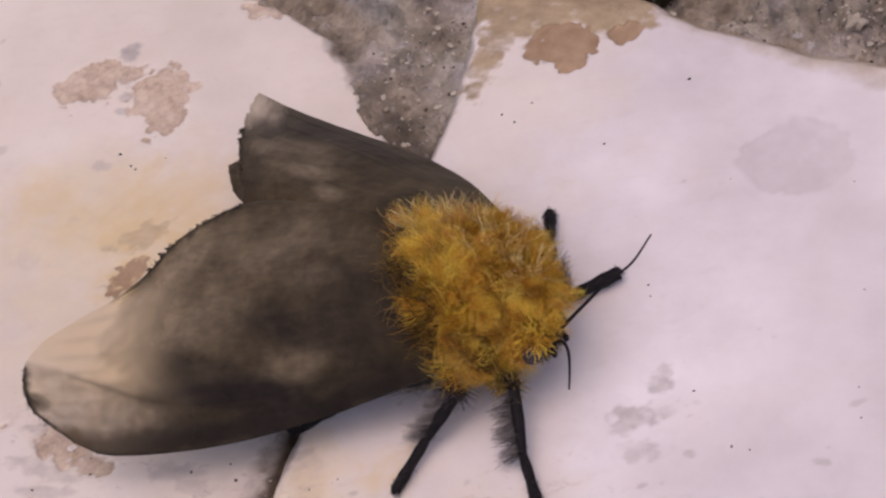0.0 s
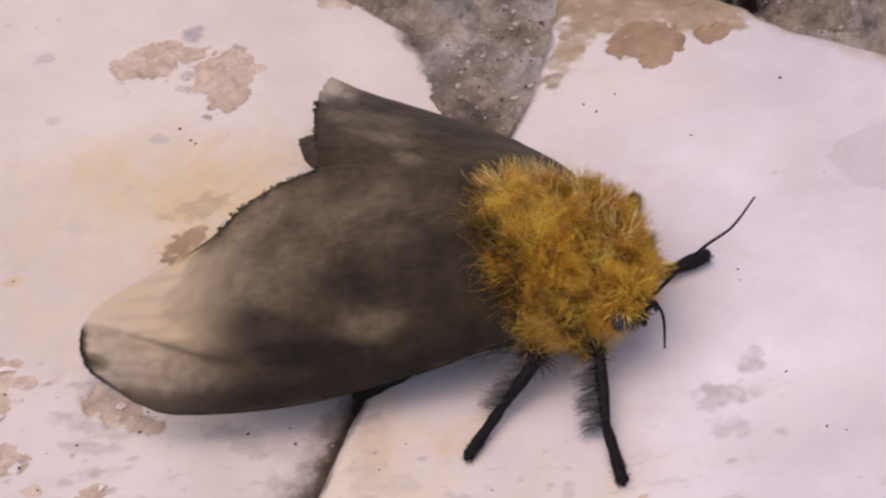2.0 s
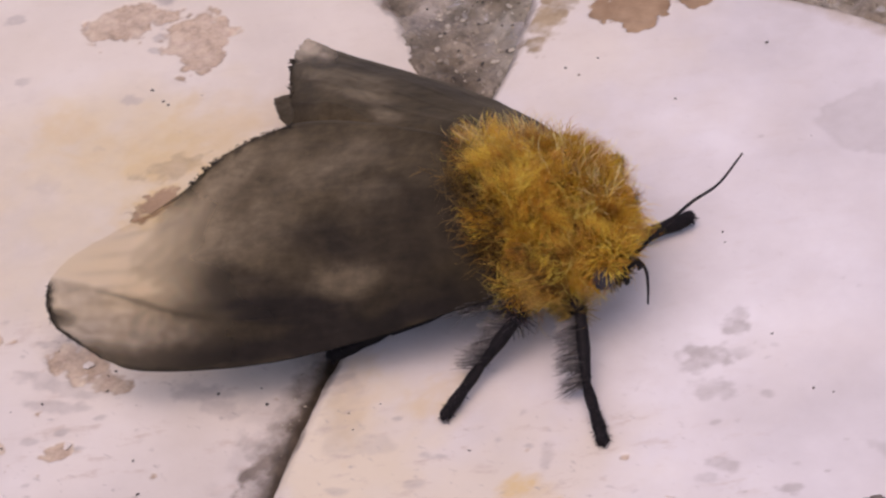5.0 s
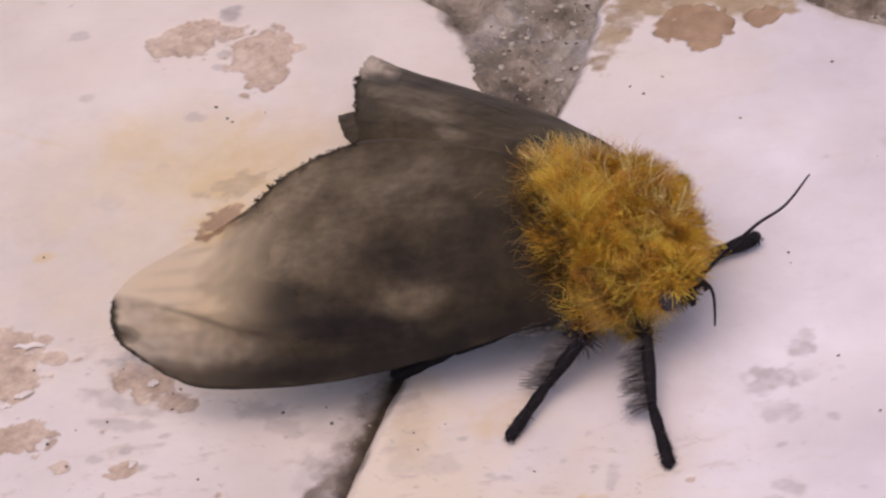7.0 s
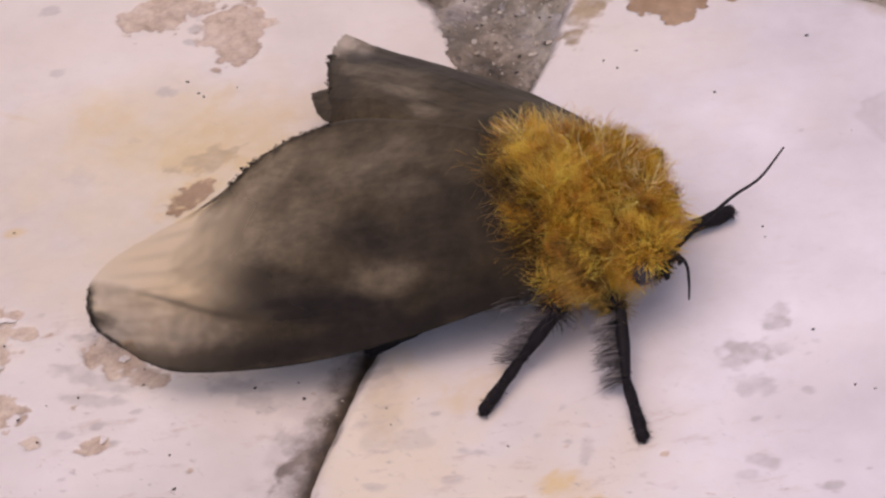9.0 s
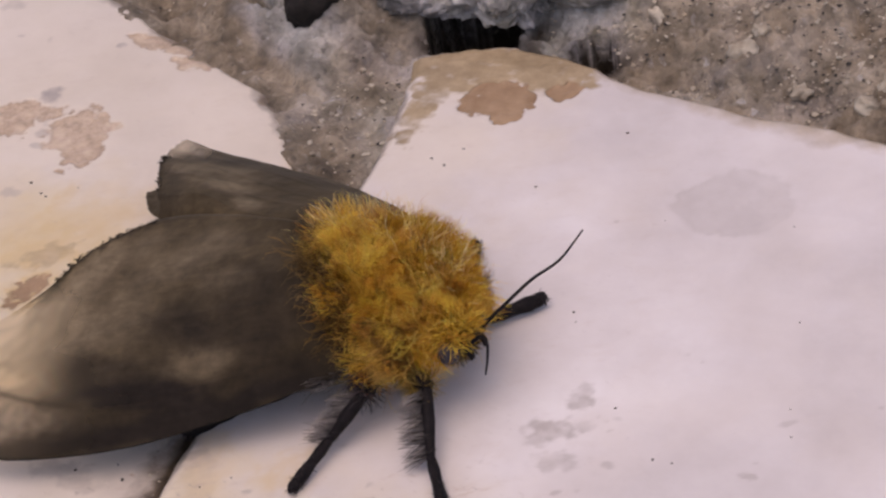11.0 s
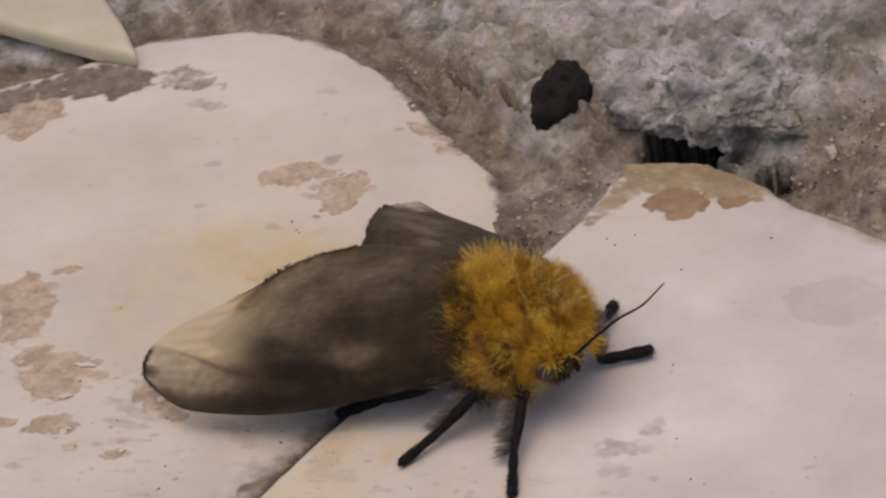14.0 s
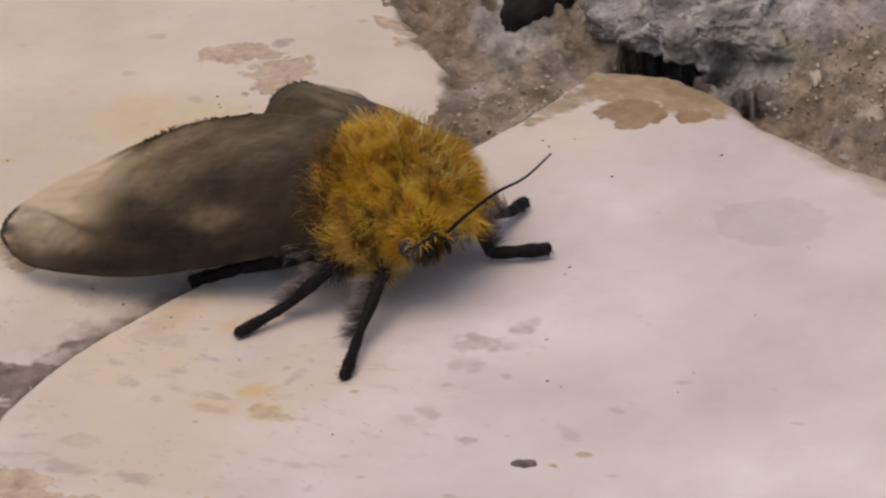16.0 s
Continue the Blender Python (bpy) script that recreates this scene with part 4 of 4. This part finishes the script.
FAR_NET = [
    [(1.05, 0.30, 0.40), (1.00, 0.20, 0.48), (0.95, 0.10, 0.54), (0.85, -0.05, 0.55), (0.80, -0.15, 0.50)],
    [(0.62, 0.70, 0.24), (0.58, 0.50, 0.41), (0.55, 0.30, 0.52), (0.50, 0.12, 0.56), (0.48, 0.00, 0.48)],
    [(0.20, 0.88, 0.22), (0.15, 0.66, 0.38), (0.12, 0.42, 0.47), (0.10, 0.18, 0.52), (0.10, 0.05, 0.44)],
    [(-0.22, 1.03, 0.17), (-0.20, 0.80, 0.33), (-0.19, 0.55, 0.45), (-0.15, 0.28, 0.54), (-0.16, 0.15, 0.44)],
    [(-0.58, 1.20, 0.08), (-0.50, 0.92, 0.26), (-0.43, 0.63, 0.43), (-0.33, 0.32, 0.51), (-0.30, 0.18, 0.42)],
    [(-0.84, 1.32, 0.06), (-0.72, 0.96, 0.26), (-0.60, 0.66, 0.42), (-0.48, 0.37, 0.47), (-0.42, 0.20, 0.40)],
]
HIND_NET = [
    [(0.50, 0.50, 0.26), (0.45, 0.30, 0.34), (0.40, 0.15, 0.40)],
    [(0.00, 0.75, 0.18), (-0.02, 0.45, 0.31), (-0.05, 0.20, 0.38)],
    [(-0.40, 0.84, 0.15), (-0.45, 0.55, 0.26), (-0.45, 0.30, 0.34)],
    [(-0.60, 0.82, 0.15), (-0.74, 0.68, 0.19), (-0.60, 0.42, 0.29)],
]


def egg(center, axes, turn, nu=40, nv=28, rough=0.0, seed=0.0):
    """An ellipsoid's vertices and faces; turn is its heading in degrees."""
    a = radians(turn)
    verts, faces = [], []
    for i in range(nv + 1):
        th = math.pi * i / nv
        for j in range(nu):
            ph = 2 * math.pi * j / nu
            p = Vector((math.cos(th), math.sin(th) * math.cos(ph), math.sin(th) * math.sin(ph)))
            k = 1 + rough * noise.fractal(p * 2.5 + Vector((seed, 0, 0)), 0.8, 2.0, 3)
            x, y, z = p.x * axes[0] * k, p.y * axes[1] * k, p.z * axes[2] * k
            verts.append((center[0] + x * math.cos(a) - y * math.sin(a), center[1] + x * math.sin(a) + y * math.cos(a), center[2] + z))
    for i in range(nv):
        for j in range(nu):
            faces.append((i * nu + j, i * nu + (j + 1) % nu, (i + 1) * nu + (j + 1) % nu, (i + 1) * nu + j))
    return verts, faces


def tube(points, radii, sides=9, steps=10):
    """A tapered, smoothly bent tube through points."""
    q = np.linspace(0, 1, (len(points) - 1) * steps + 1)
    P, R = spline(points, q), np.interp(q, np.linspace(0, 1, len(radii)), radii)
    T = np.gradient(P, axis=0)
    T /= np.linalg.norm(T, axis=1)[:, None]
    A = np.cross(T, (0.13, 0.21, 0.97))
    A /= np.linalg.norm(A, axis=1)[:, None]
    B = np.cross(T, A)
    verts, faces = [], []
    for k in range(len(P)):
        for j in range(sides):
            w = 2 * math.pi * j / sides
            verts.append(P[k] + R[k] * (A[k] * math.cos(w) + B[k] * math.sin(w)))
    for k in range(len(P) - 1):
        for j in range(sides):
            faces.append((k * sides + j, k * sides + (j + 1) % sides, (k + 1) * sides + (j + 1) % sides, (k + 1) * sides + j))
    faces += [tuple(range(sides))[::-1], tuple((len(P) - 1) * sides + j for j in range(sides))]
    return verts, faces


STATIONS = (0, 0.14, 0.28, 0.43, 0.58, 0.73, 0.87, 1.0)


def hairs(name, root, way, length, width, curl, material, parent, pivot, base, label="", bend=None, pull=None, tone=None):
    """Tapered curved hairs from root along way, all in one mesh; pull draws the tips of a lock together, tone tells pale locks from dark ones."""
    n = len(root)
    way = way / np.linalg.norm(way, axis=1)[:, None]
    bend = rng.normal(0, 1, (n, 3)) if bend is None else bend + 0.3 * rng.normal(0, 1, (n, 3))
    bend -= (bend * way).sum(1)[:, None] * way
    bend /= np.linalg.norm(bend, axis=1)[:, None]
    side = np.cross(way, bend)
    L, W = np.broadcast_to(length, n)[:, None], np.broadcast_to(width, n)[:, None]
    coil = 0.35 * curl * rng.uniform(-1, 1, (n, 1))
    pts = []
    for s in STATIONS:
        p = root + way * L * (s - 0.25 * curl * s * s * s) + bend * L * curl * s * s + side * L * coil * math.sin(6.0 * s) * s
        pts.append(p if pull is None else p + pull * s * s)
    last = len(STATIONS) - 1
    verts = np.zeros((n, 2 * last + 1, 3))
    for k in range(last):
        w = 1.0 - 0.6 * STATIONS[k] ** 2
        verts[:, 2 * k], verts[:, 2 * k + 1] = pts[k] - side * W * w / 2, pts[k] + side * W * w / 2
    verts[:, -1] = pts[last]
    b = (np.arange(n) * (2 * last + 1))[:, None]
    quads = np.concatenate([b + np.array((2 * k, 2 * k + 1, 2 * k + 3, 2 * k + 2)) for k in range(last - 1)])
    tris = b + np.array((2 * last - 2, 2 * last - 1, 2 * last))
    ob = body_part(name, verts.reshape(-1, 3), quads.tolist() + tris.tolist(), material, parent, np.asarray(pivot), np.asarray(base), label)
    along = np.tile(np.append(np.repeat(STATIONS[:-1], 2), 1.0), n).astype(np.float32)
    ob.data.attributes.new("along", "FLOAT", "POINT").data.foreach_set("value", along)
    tone = np.full(n, 0.5) if tone is None else tone
    ob.data.attributes.new("tone", "FLOAT", "POINT").data.foreach_set("value", np.repeat(tone, 2 * last + 1).astype(np.float32))
    return ob


near_wing = build_wing("forewing", NEAR_NET, (1.05, -0.45, 0.46), 11, [
    ("dark", 0.57, 0.335, 0.14, 0.10, 16, 0.62), ("dark", 0.50, 0.27, 0.09, 0.07, 10, 0.4), ("pale", 0.42, 0.36, 0.06, 0.07, 0, 0.32), ("pale", 0.39, 0.40, 0.03, 0.05, 0, 0.25),
    ("pale", 0.46, 0.87, 0.07, 0.07, 0, 0.4), ("pale", 0.53, 0.79, 0.08, 0.06, 0, 0.25), ("pale", 0.40, 0.72, 0.05, 0.05, 0, 0.3), ("dark", 0.30, 0.52, 0.20, 0.25, 0, 0.55),
    ("pale", 0.80, 0.70, 0.15, 0.22, 0, 0.45), ("pale", 0.62, 0.62, 0.12, 0.10, 0, 0.3), ("dark", 0.25, 0.10, 0.24, 0.14, 0, 0.7), ("dark", 0.50, 0.06, 0.26, 0.10, 0, 0.5), ("dark", 0.66, 0.10, 0.26, 0.13, 6, 0.42),
    ("pale", 0.72, 0.90, 0.16, 0.06, 0, 0.3), ("dark", 0.47, 0.55, 0.08, 0.06, 20, 0.4), ("dark", 0.64, 0.48, 0.08, 0.03, 14, 0.3),
], "smoky grey translucent forewing with dark margin", True, fringe=[("hem", 0.62, 0.93, 260, 0.022), ("end", 0.10, 0.55, 160, 0.014)])
far_wing = build_wing("forewing", FAR_NET, (1.0, 0.15, 0.46), 57, [
    ("pale", 0.74, 0.45, 0.14, 0.07, 12, 0.35), ("pale", 0.55, 0.58, 0.09, 0.05, 12, 0.5), ("pale", 0.43, 0.64, 0.06, 0.05, 0, 0.5), ("clear", 1.0, 0.02, 0.14, 0.30, 0, 0.65), ("dark", 0.70, 0.22, 0.30, 0.20, 8, 0.5), ("dark", 0.95, 0.75, 0.15, 0.25, 0, 0.4), ("dark", 0.5, 0.15, 0.25, 0.12, 0, 0.4),
    ("pale", 0.55, 0.45, 0.06, 0.1, 0, 0.3), ("pale", 0.85, 0.50, 0.10, 0.06, 0, 0.4), ("clear", 0.88, 0.30, 0.16, 0.22, 0, 0.25), ("pale", 0.75, 0.55, 0.15, 0.08, 0, 0.2),
], "smoky grey translucent forewing with dark margin", fringe=[("end", 0.35, 0.75, 170, 0.022)])
far_hind = build_wing("hindwing", HIND_NET, (0.5, 0.3, 0.34), 91, [("dark", 0.9, 0.5, 0.2, 0.5, 0, 0.3), ("pale", 0.8, 0.5, 0.08, 0.2, 0, 0.3)], "dark brown hindwing edge", False, 60, 40)

FORE, SIDE = np.array((0.96, -0.27, 0.0)), np.array((0.27, 0.96, 0.0))
HEADING = math.degrees(math.atan2(FORE[1], FORE[0]))


def build_body():
    c, ax = np.array((0.89, -0.19, 0.36)), (0.43, 0.36, 0.25)
    thorax = body_part("thorax", *egg(c, ax, HEADING, rough=0.05, seed=4), SKIN, label="golden brown thorax under dense fur")
    up = np.array((0, 0, 1.0))

    def coat(n):
        """Unit directions over the thorax where the golden fur grows."""
        d = rng.normal(0, 1, (n, 3))
        d /= np.linalg.norm(d, axis=1)[:, None]
        return d[(d[:, 2] > -0.5 + 0.52 * step(-0.2, 0.6, d[:, 0]) - 0.45 * step(-0.1, -0.5, d[:, 1]) * step(0.75, 0.4, d[:, 0])) & (1.2 * d[:, 1] + 1.15 * d[:, 0] + 0.14 * rng.normal(0, 1, n) > -0.40 - 0.12 * step(0.0, 0.5, d[:, 1]))]

    def combed(d, noise_way):
        """Roots and growing directions at the directions d."""
        p = d * np.array(ax)
        root = c + p[:, :1] * FORE + p[:, 1:2] * SIDE + p[:, 2:] * up
        nn = d / np.array(ax)
        nn /= np.linalg.norm(nn, axis=1)[:, None]
        out = nn[:, :1] * FORE + nn[:, 1:2] * SIDE + nn[:, 2:] * up
        swirl = np.stack([fbm(root[:, 0] + 3 * k, root[:, 1] + root[:, 2], 0.22, 70 + k, 3) for k in range(3)], 1)
        back = 0.9 - 0.5 * step(0.2, 0.9, d[:, 0])
        return root, 0.36 * out - back[:, None] * FORE * 0.65 + 2.2 * swirl + noise_way * rng.normal(0, 1, out.shape) - 0.3 * up * step(0.5, -0.2, d[:, 2])[:, None]

    lock = coat(850)
    lock_root, lock_way = combed(lock, 0.50)
    lock_bend = rng.normal(0, 1, lock.shape)
    lock_tone = np.clip(0.52 + 0.17 * rng.normal(0, 1, len(lock)), 0, 1)
    lock_long = rng.uniform(0.75, 1.2, len(lock))
    d = coat(140000)
    mine = np.concatenate([np.argmax(q @ lock.T, axis=1) for q in np.array_split(d, 20)])
    root, way = combed(d, 0.25)
    way = 0.30 * way + 0.90 * lock_way[mine]
    length = 0.140 * lock_long[mine] * rng.uniform(0.5, 1.25, len(root))
    tone = np.clip(lock_tone[mine] + 0.12 * rng.normal(0, 1, len(root)), 0, 1)
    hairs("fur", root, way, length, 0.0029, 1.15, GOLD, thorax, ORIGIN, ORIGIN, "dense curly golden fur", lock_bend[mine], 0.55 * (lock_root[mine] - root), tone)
    root, way = combed(coat(10000), 0.60)
    hairs("loose_fur", root + 0.05 * way / np.linalg.norm(way, axis=1)[:, None], way, 0.120 * rng.uniform(0.5, 1.4, len(root)), 0.0030, 1.35, STRAW, thorax, ORIGIN, ORIGIN, "loose pale yellow curls over the fur", tone=rng.uniform(0.35, 0.9, len(root)))
    e = rng.normal(0, 1, (16000, 3))
    e /= np.linalg.norm(e, axis=1)[:, None]
    lean = 1.2 * e[:, 1] + 1.15 * e[:, 0]
    e = e[(e[:, 2] > 0.0) & (lean < -0.38 + 0.15 * rng.normal(0, 1, len(e))) & (lean > -1.0)]
    p = e * np.array(ax) * np.array((1.12, 1.05, 1.12))
    root = c + p[:, :1] * FORE + p[:, 1:2] * SIDE + p[:, 2:] * np.array((0, 0, 1.0))
    swirl = np.stack([fbm(root[:, 0] + 3 * k, root[:, 1] + root[:, 2], 0.15, 90 + k, 3) for k in range(3)], 1)
    way = -0.9 * FORE - 0.3 * SIDE + 0.25 * np.array((0, 0, 1.0)) + 1.6 * swirl + 0.4 * rng.normal(0, 1, root.shape)
    hairs("collar_hair", root, way, 0.12 * rng.uniform(0.4, 1.3, len(root)), 0.0042, 1.2, UMBER, thorax, ORIGIN, ORIGIN, "short umber hairs over the wing roots")
    e = rng.normal(0, 1, (6000, 3))
    e /= np.linalg.norm(e, axis=1)[:, None]
    e = e[(e[:, 2] > 0.25) & (np.abs(e[:, 0]) < 0.92) & (e[:, 1] > 0.25)][:520]
    p = e * np.array(ax)
    root = c + p[:, :1] * FORE + p[:, 1:2] * SIDE + p[:, 2:] * up
    way = 1.0 * up + 0.55 * p[:, 1:2] / ax[1] * SIDE + 0.5 * p[:, :1] / ax[0] * FORE + 0.40 * rng.normal(0, 1, root.shape)
    hairs("crest_hair", root + 0.085 * way / np.linalg.norm(way, axis=1)[:, None], way, 0.15 * rng.uniform(0.5, 1.3, len(root)), 0.0040, 0.6, PALE, thorax, ORIGIN, ORIGIN, "long pale straw bristles", tone=rng.uniform(0.4, 0.9, len(root)))
    k = 1500
    q = rng.uniform(0, 1, (k, 2))
    root = np.array((1.15, -0.47, 0.42)) + FORE * (0.08 - 0.16 * q[:, :1]) + SIDE * (-0.05 + 0.0 * q[:, :1]) + up * (0.12 - 0.20 * q[:, 1:])
    root = c + (root - c) / np.linalg.norm((root - c) @ np.stack([FORE / ax[0], SIDE / ax[1], up / ax[2]], 1), axis=1)[:, None] * 1.30
    fan = -1.0 * FORE - (0.9 * (q[:, 1:] - 0.35)) * up - 0.25 * SIDE + 0.12 * rng.normal(0, 1, root.shape)
    hairs("shoulder_hair", root, fan, 0.14 * rng.uniform(0.6, 1.2, k), 0.0040, 0.35, BUFF, thorax, ORIGIN, ORIGIN, "smooth buff hairs combed back over the shoulder", np.broadcast_to(-SIDE, (k, 3)))
    k = 420
    q = rng.uniform(0, 1, (k, 1))
    root = np.array((1.12, -0.55, 0.36)) + (np.array((0.80, -0.73, 0.31)) - np.array((1.12, -0.55, 0.36))) * q + rng.normal(0, 0.012, (k, 3))
    hairs("root_hair", root, -1.0 * FORE - 0.45 * up - 0.25 * SIDE + 0.15 * rng.normal(0, 1, (k, 3)), 0.15 * rng.uniform(0.5, 1.2, k), 0.0042, 0.2, BRUSH, thorax, ORIGIN, ORIGIN, "soft grey hairs at the wing root")
    body_part("abdomen", *egg((-0.02, 0.12, 0.20), (0.58, 0.22, 0.15), HEADING + 3, rough=0.05), SKIN, label="brown tapering abdomen beneath the wings")
    h = np.array((1.355, -0.355, 0.365))
    head = body_part("head", *egg(h, (0.095, 0.125, 0.095), HEADING, 28, 20, 0.1), DARK, label="small dark head with golden hairs")
    for count, low, high, fibre, tint in ((3200, -0.15, 1.1, "crown_hair", GOLD), (1300, -1.1, 0.5, "face_hair", SOOTY)):
        d = rng.normal(0, 1, (count * 4, 3))
        d /= np.linalg.norm(d, axis=1)[:, None]
        d = d[(d[:, 2] > low) & (d[:, 2] < high) & ((d @ FORE < 0.30 + 0.6 * step(0.1, 0.6, d[:, 2])) | (fibre == "face_hair"))][:count]
        hairs(fibre, h + d * 0.095, d + 0.8 * rng.normal(0, 0.5, d.shape) - 0.1 * FORE, (0.11 if fibre == "crown_hair" else 0.055) * rng.uniform(0.6, 1.3, len(d)), 0.0045, 0.4, tint, head, ORIGIN, ORIGIN)
    for side in (-1, 1):
        e = h + FORE * 0.050 + SIDE * 0.112 * side + (0, 0, 0.005)
        body_part("eye", *egg(e, (0.060, 0.054, 0.060), HEADING, 24, 16), EYE, head, label="round dull grey compound eye")
    for a in (-0.05, 0.06):
        s = h + FORE * 0.12 + SIDE * a
        body_part("palp", *tube([s, s + FORE * 0.02 - (0, 0, 0.03), s + FORE * 0.01 - (0, 0, 0.06)], [0.017, 0.016, 0.006], 8, 5), DARK, head)


def build_antenna(points, pivot):
    return body_part("antenna", *tube(points, [0.011, 0.009, 0.008, 0.0065, 0.0045], 7, 8), DARK, pivot=np.array(pivot), label="thin dark curved antenna")


def build_leg(points, radii, fringe, thigh=None, dense=600):
    """points: hip, knee, ankle, toe."""
    hip, knee, ankle, toe = [np.array(p, float) for p in points]
    leg = body_part("leg", *tube([hip, (hip + knee) / 2 + (0, 0, 0.02), knee], [radii[0] * 0.95, radii[0] * 1.0, radii[0] * 0.75]), DARK, pivot=hip, label="dark hairy jointed leg")
    body_part("tibia", *tube([knee, (knee + ankle) / 2, ankle], [radii[1] * 0.66, radii[1] * 0.74, radii[1] * 0.46]), DARK, leg, hip, hip)
    q = np.linspace(0, 1, 5)[:, None]
    body_part("tarsus", *tube(ankle + (toe - ankle) * q, [radii[2] * 0.56, radii[2] * 0.74, radii[2] * 0.64, radii[2] * 0.82, radii[2] * 0.66]), DARK, leg, hip, hip)
    claw = toe + (toe - ankle) / np.linalg.norm(toe - ankle) * 0.035
    body_part("claw", *tube([toe, (toe + claw) / 2 + (0, 0, 0.008), claw - (0, 0, 0.008)], [radii[2] * 0.9, radii[2] * 0.6, 0.004], 6, 4), DARK, leg, hip, hip)
    fringe = np.array(fringe, float)
    k = 800
    tuft = rng.integers(0, 22, k)
    s = (0.05 + 0.043 * tuft)[:, None] + rng.normal(0, 0.022, (k, 1))
    root = knee + (ankle - knee) * s + rng.normal(0, 0.010, (k, 3))
    down = (ankle - knee) / np.linalg.norm(ankle - knee)
    lie = rng.normal(0, 0.2, (22, 3))[tuft]
    hairs("fringe", root, fringe + 0.35 * down + lie + 0.07 * rng.normal(0, 1, (k, 3)), 0.14 * rng.uniform(0.35, 1.2, k), 0.0036, 0.12, BRUSH, leg, hip, hip, "soft grey hair fringe")
    k = 1300
    s = rng.uniform(0, 1, (k, 1))
    root = ankle + (toe - ankle) * s
    down = (toe - ankle) / np.linalg.norm(toe - ankle)
    hairs("bristles", root, 1.0 * down + 0.6 * rng.normal(0, 1, (k, 3)), 0.040 * (0.6 + 0.7 * s[:, 0]) * rng.uniform(0.4, 1.3, k), 0.0045, 0.25, DUSKY, leg, hip, hip)
    k = 600
    s = rng.uniform(0, 1, (k, 1))
    down = (ankle - knee) / np.linalg.norm(ankle - knee)
    hairs("shin_hair", knee + (ankle - knee) * s, 1.6 * down + 0.6 * rng.normal(0, 1, (k, 3)), 0.042 * rng.uniform(0.5, 1.2, k), 0.0042, 0.2, DUSKY, leg, hip, hip)
    k = dense
    s = rng.uniform(0, 1, (k, 1))
    hairs("thigh_hair", hip + (knee - hip) * s, 0.5 * fringe + 0.7 * rng.normal(0, 1, (k, 3)), 0.11 * rng.uniform(0.5, 1.3, k), 0.0045, 0.4, thigh or DUSKY, leg, hip, hip)


build_body()
far_antenna = build_antenna([(1.50, -0.34, 0.42), (1.60, -0.29, 0.52), (1.73, -0.20, 0.63), (1.85, -0.12, 0.70), (1.94, -0.01, 0.80)], (1.50, -0.34, 0.42))
build_antenna([(1.49, -0.44, 0.42), (1.56, -0.48, 0.50), (1.62, -0.56, 0.53), (1.67, -0.69, 0.56), (1.71, -0.82, 0.59)], (1.49, -0.44, 0.42))
build_leg([(1.08, -0.40, 0.22), (1.29, -0.60, 0.25), (1.39, -0.89, 0.09), (1.535, -1.144, 0.028)], (0.055, 0.044, 0.039), (-1, -0.1, -0.1), OLIVE, 1800)
build_leg([(0.95, -0.38, 0.20), (1.01, -0.68, 0.25), (0.872, -0.862, 0.09), (0.786, -1.129, 0.030)], (0.066, 0.048, 0.039), (-1, 0.1, 0.1), DUSKY, 2200)
build_leg([(0.82, -0.30, 0.18), (0.66, -0.50, 0.17), (0.36, -0.705, 0.085), (0.11, -0.83, -0.01)], (0.090, 0.080, 0.050), (-0.7, 0.7, 0.2), DUSKY, 1700)
build_leg([(1.27, -0.20, 0.26), (1.335, 0.055, 0.28), (1.325, 0.125, 0.055), (1.53, 0.31, 0.050)], (0.045, 0.055, 0.049), (-0.3, 0.8, 0.5))
build_leg([(1.20, 0.00, 0.22), (1.24, 0.22, 0.22), (1.13, 0.48, 0.08), (1.07, 0.66, 0.045)], (0.045, 0.046, 0.045), (-0.8, 0.1, 0.3))
build_leg([(0.80, 0.08, 0.18), (0.60, 0.35, 0.18), (0.35, 0.55, 0.08), (0.15, 0.72, -0.05)], (0.06, 0.05, 0.04), (-0.2, -0.9, 0.2))


def motions():
    """The wings tremble: the height in cm of the folded wings' rear corner, time by time; the far feeler sways."""
    tremble = [
        (0, 0.546), (0.5, 0.476), (1, 0.502), (1.5, 0.526), (2, 0.488), (2.5, 0.472), (3, 0.474), (3.5, 0.456), (3.7, 0.513), (4.3, 0.46), (4.9, 0.50), (5.4, 0.45),
        (5.8, 0.464), (6, 0.496), (6.5, 0.435), (7, 0.503), (7.5, 0.434), (8, 0.457), (8.5, 0.485), (9, 0.443), (9.5, 0.435), (10, 0.393), (10.6, 0.43), (11.2, 0.38),
        (11.8, 0.41), (12.5, 0.382), (13, 0.361), (13.5, 0.366), (14, 0.405), (14.5, 0.354), (15, 0.354), (15.5, 0.329), (16, 0.350),
    ]
    for wing, rest, share in ((near_wing, 0.40, 1.0), (far_wing, 0.455, 0.5), (far_hind, 0.455, 0.5)):
        at = wing.location.copy()
        walk(wing, [(t, pose(*at, 0, math.degrees(share * (h - rest) / 1.85), 0)) for t, h in tremble])
    at = far_antenna.location.copy()
    sway = [(0, 0), (0.5, -1), (1, 0), (2.5, 0.5), (3.7, -1), (5.8, 0), (7, 0), (8.5, 0.5), (10.2, -1), (12.3, 0), (14.5, 0), (15, 1.5), (15.5, 6), (16, 5.5)]
    walk(far_antenna, [(t, pose(*at, 0, 0, a)) for t, a in sway])


motions()
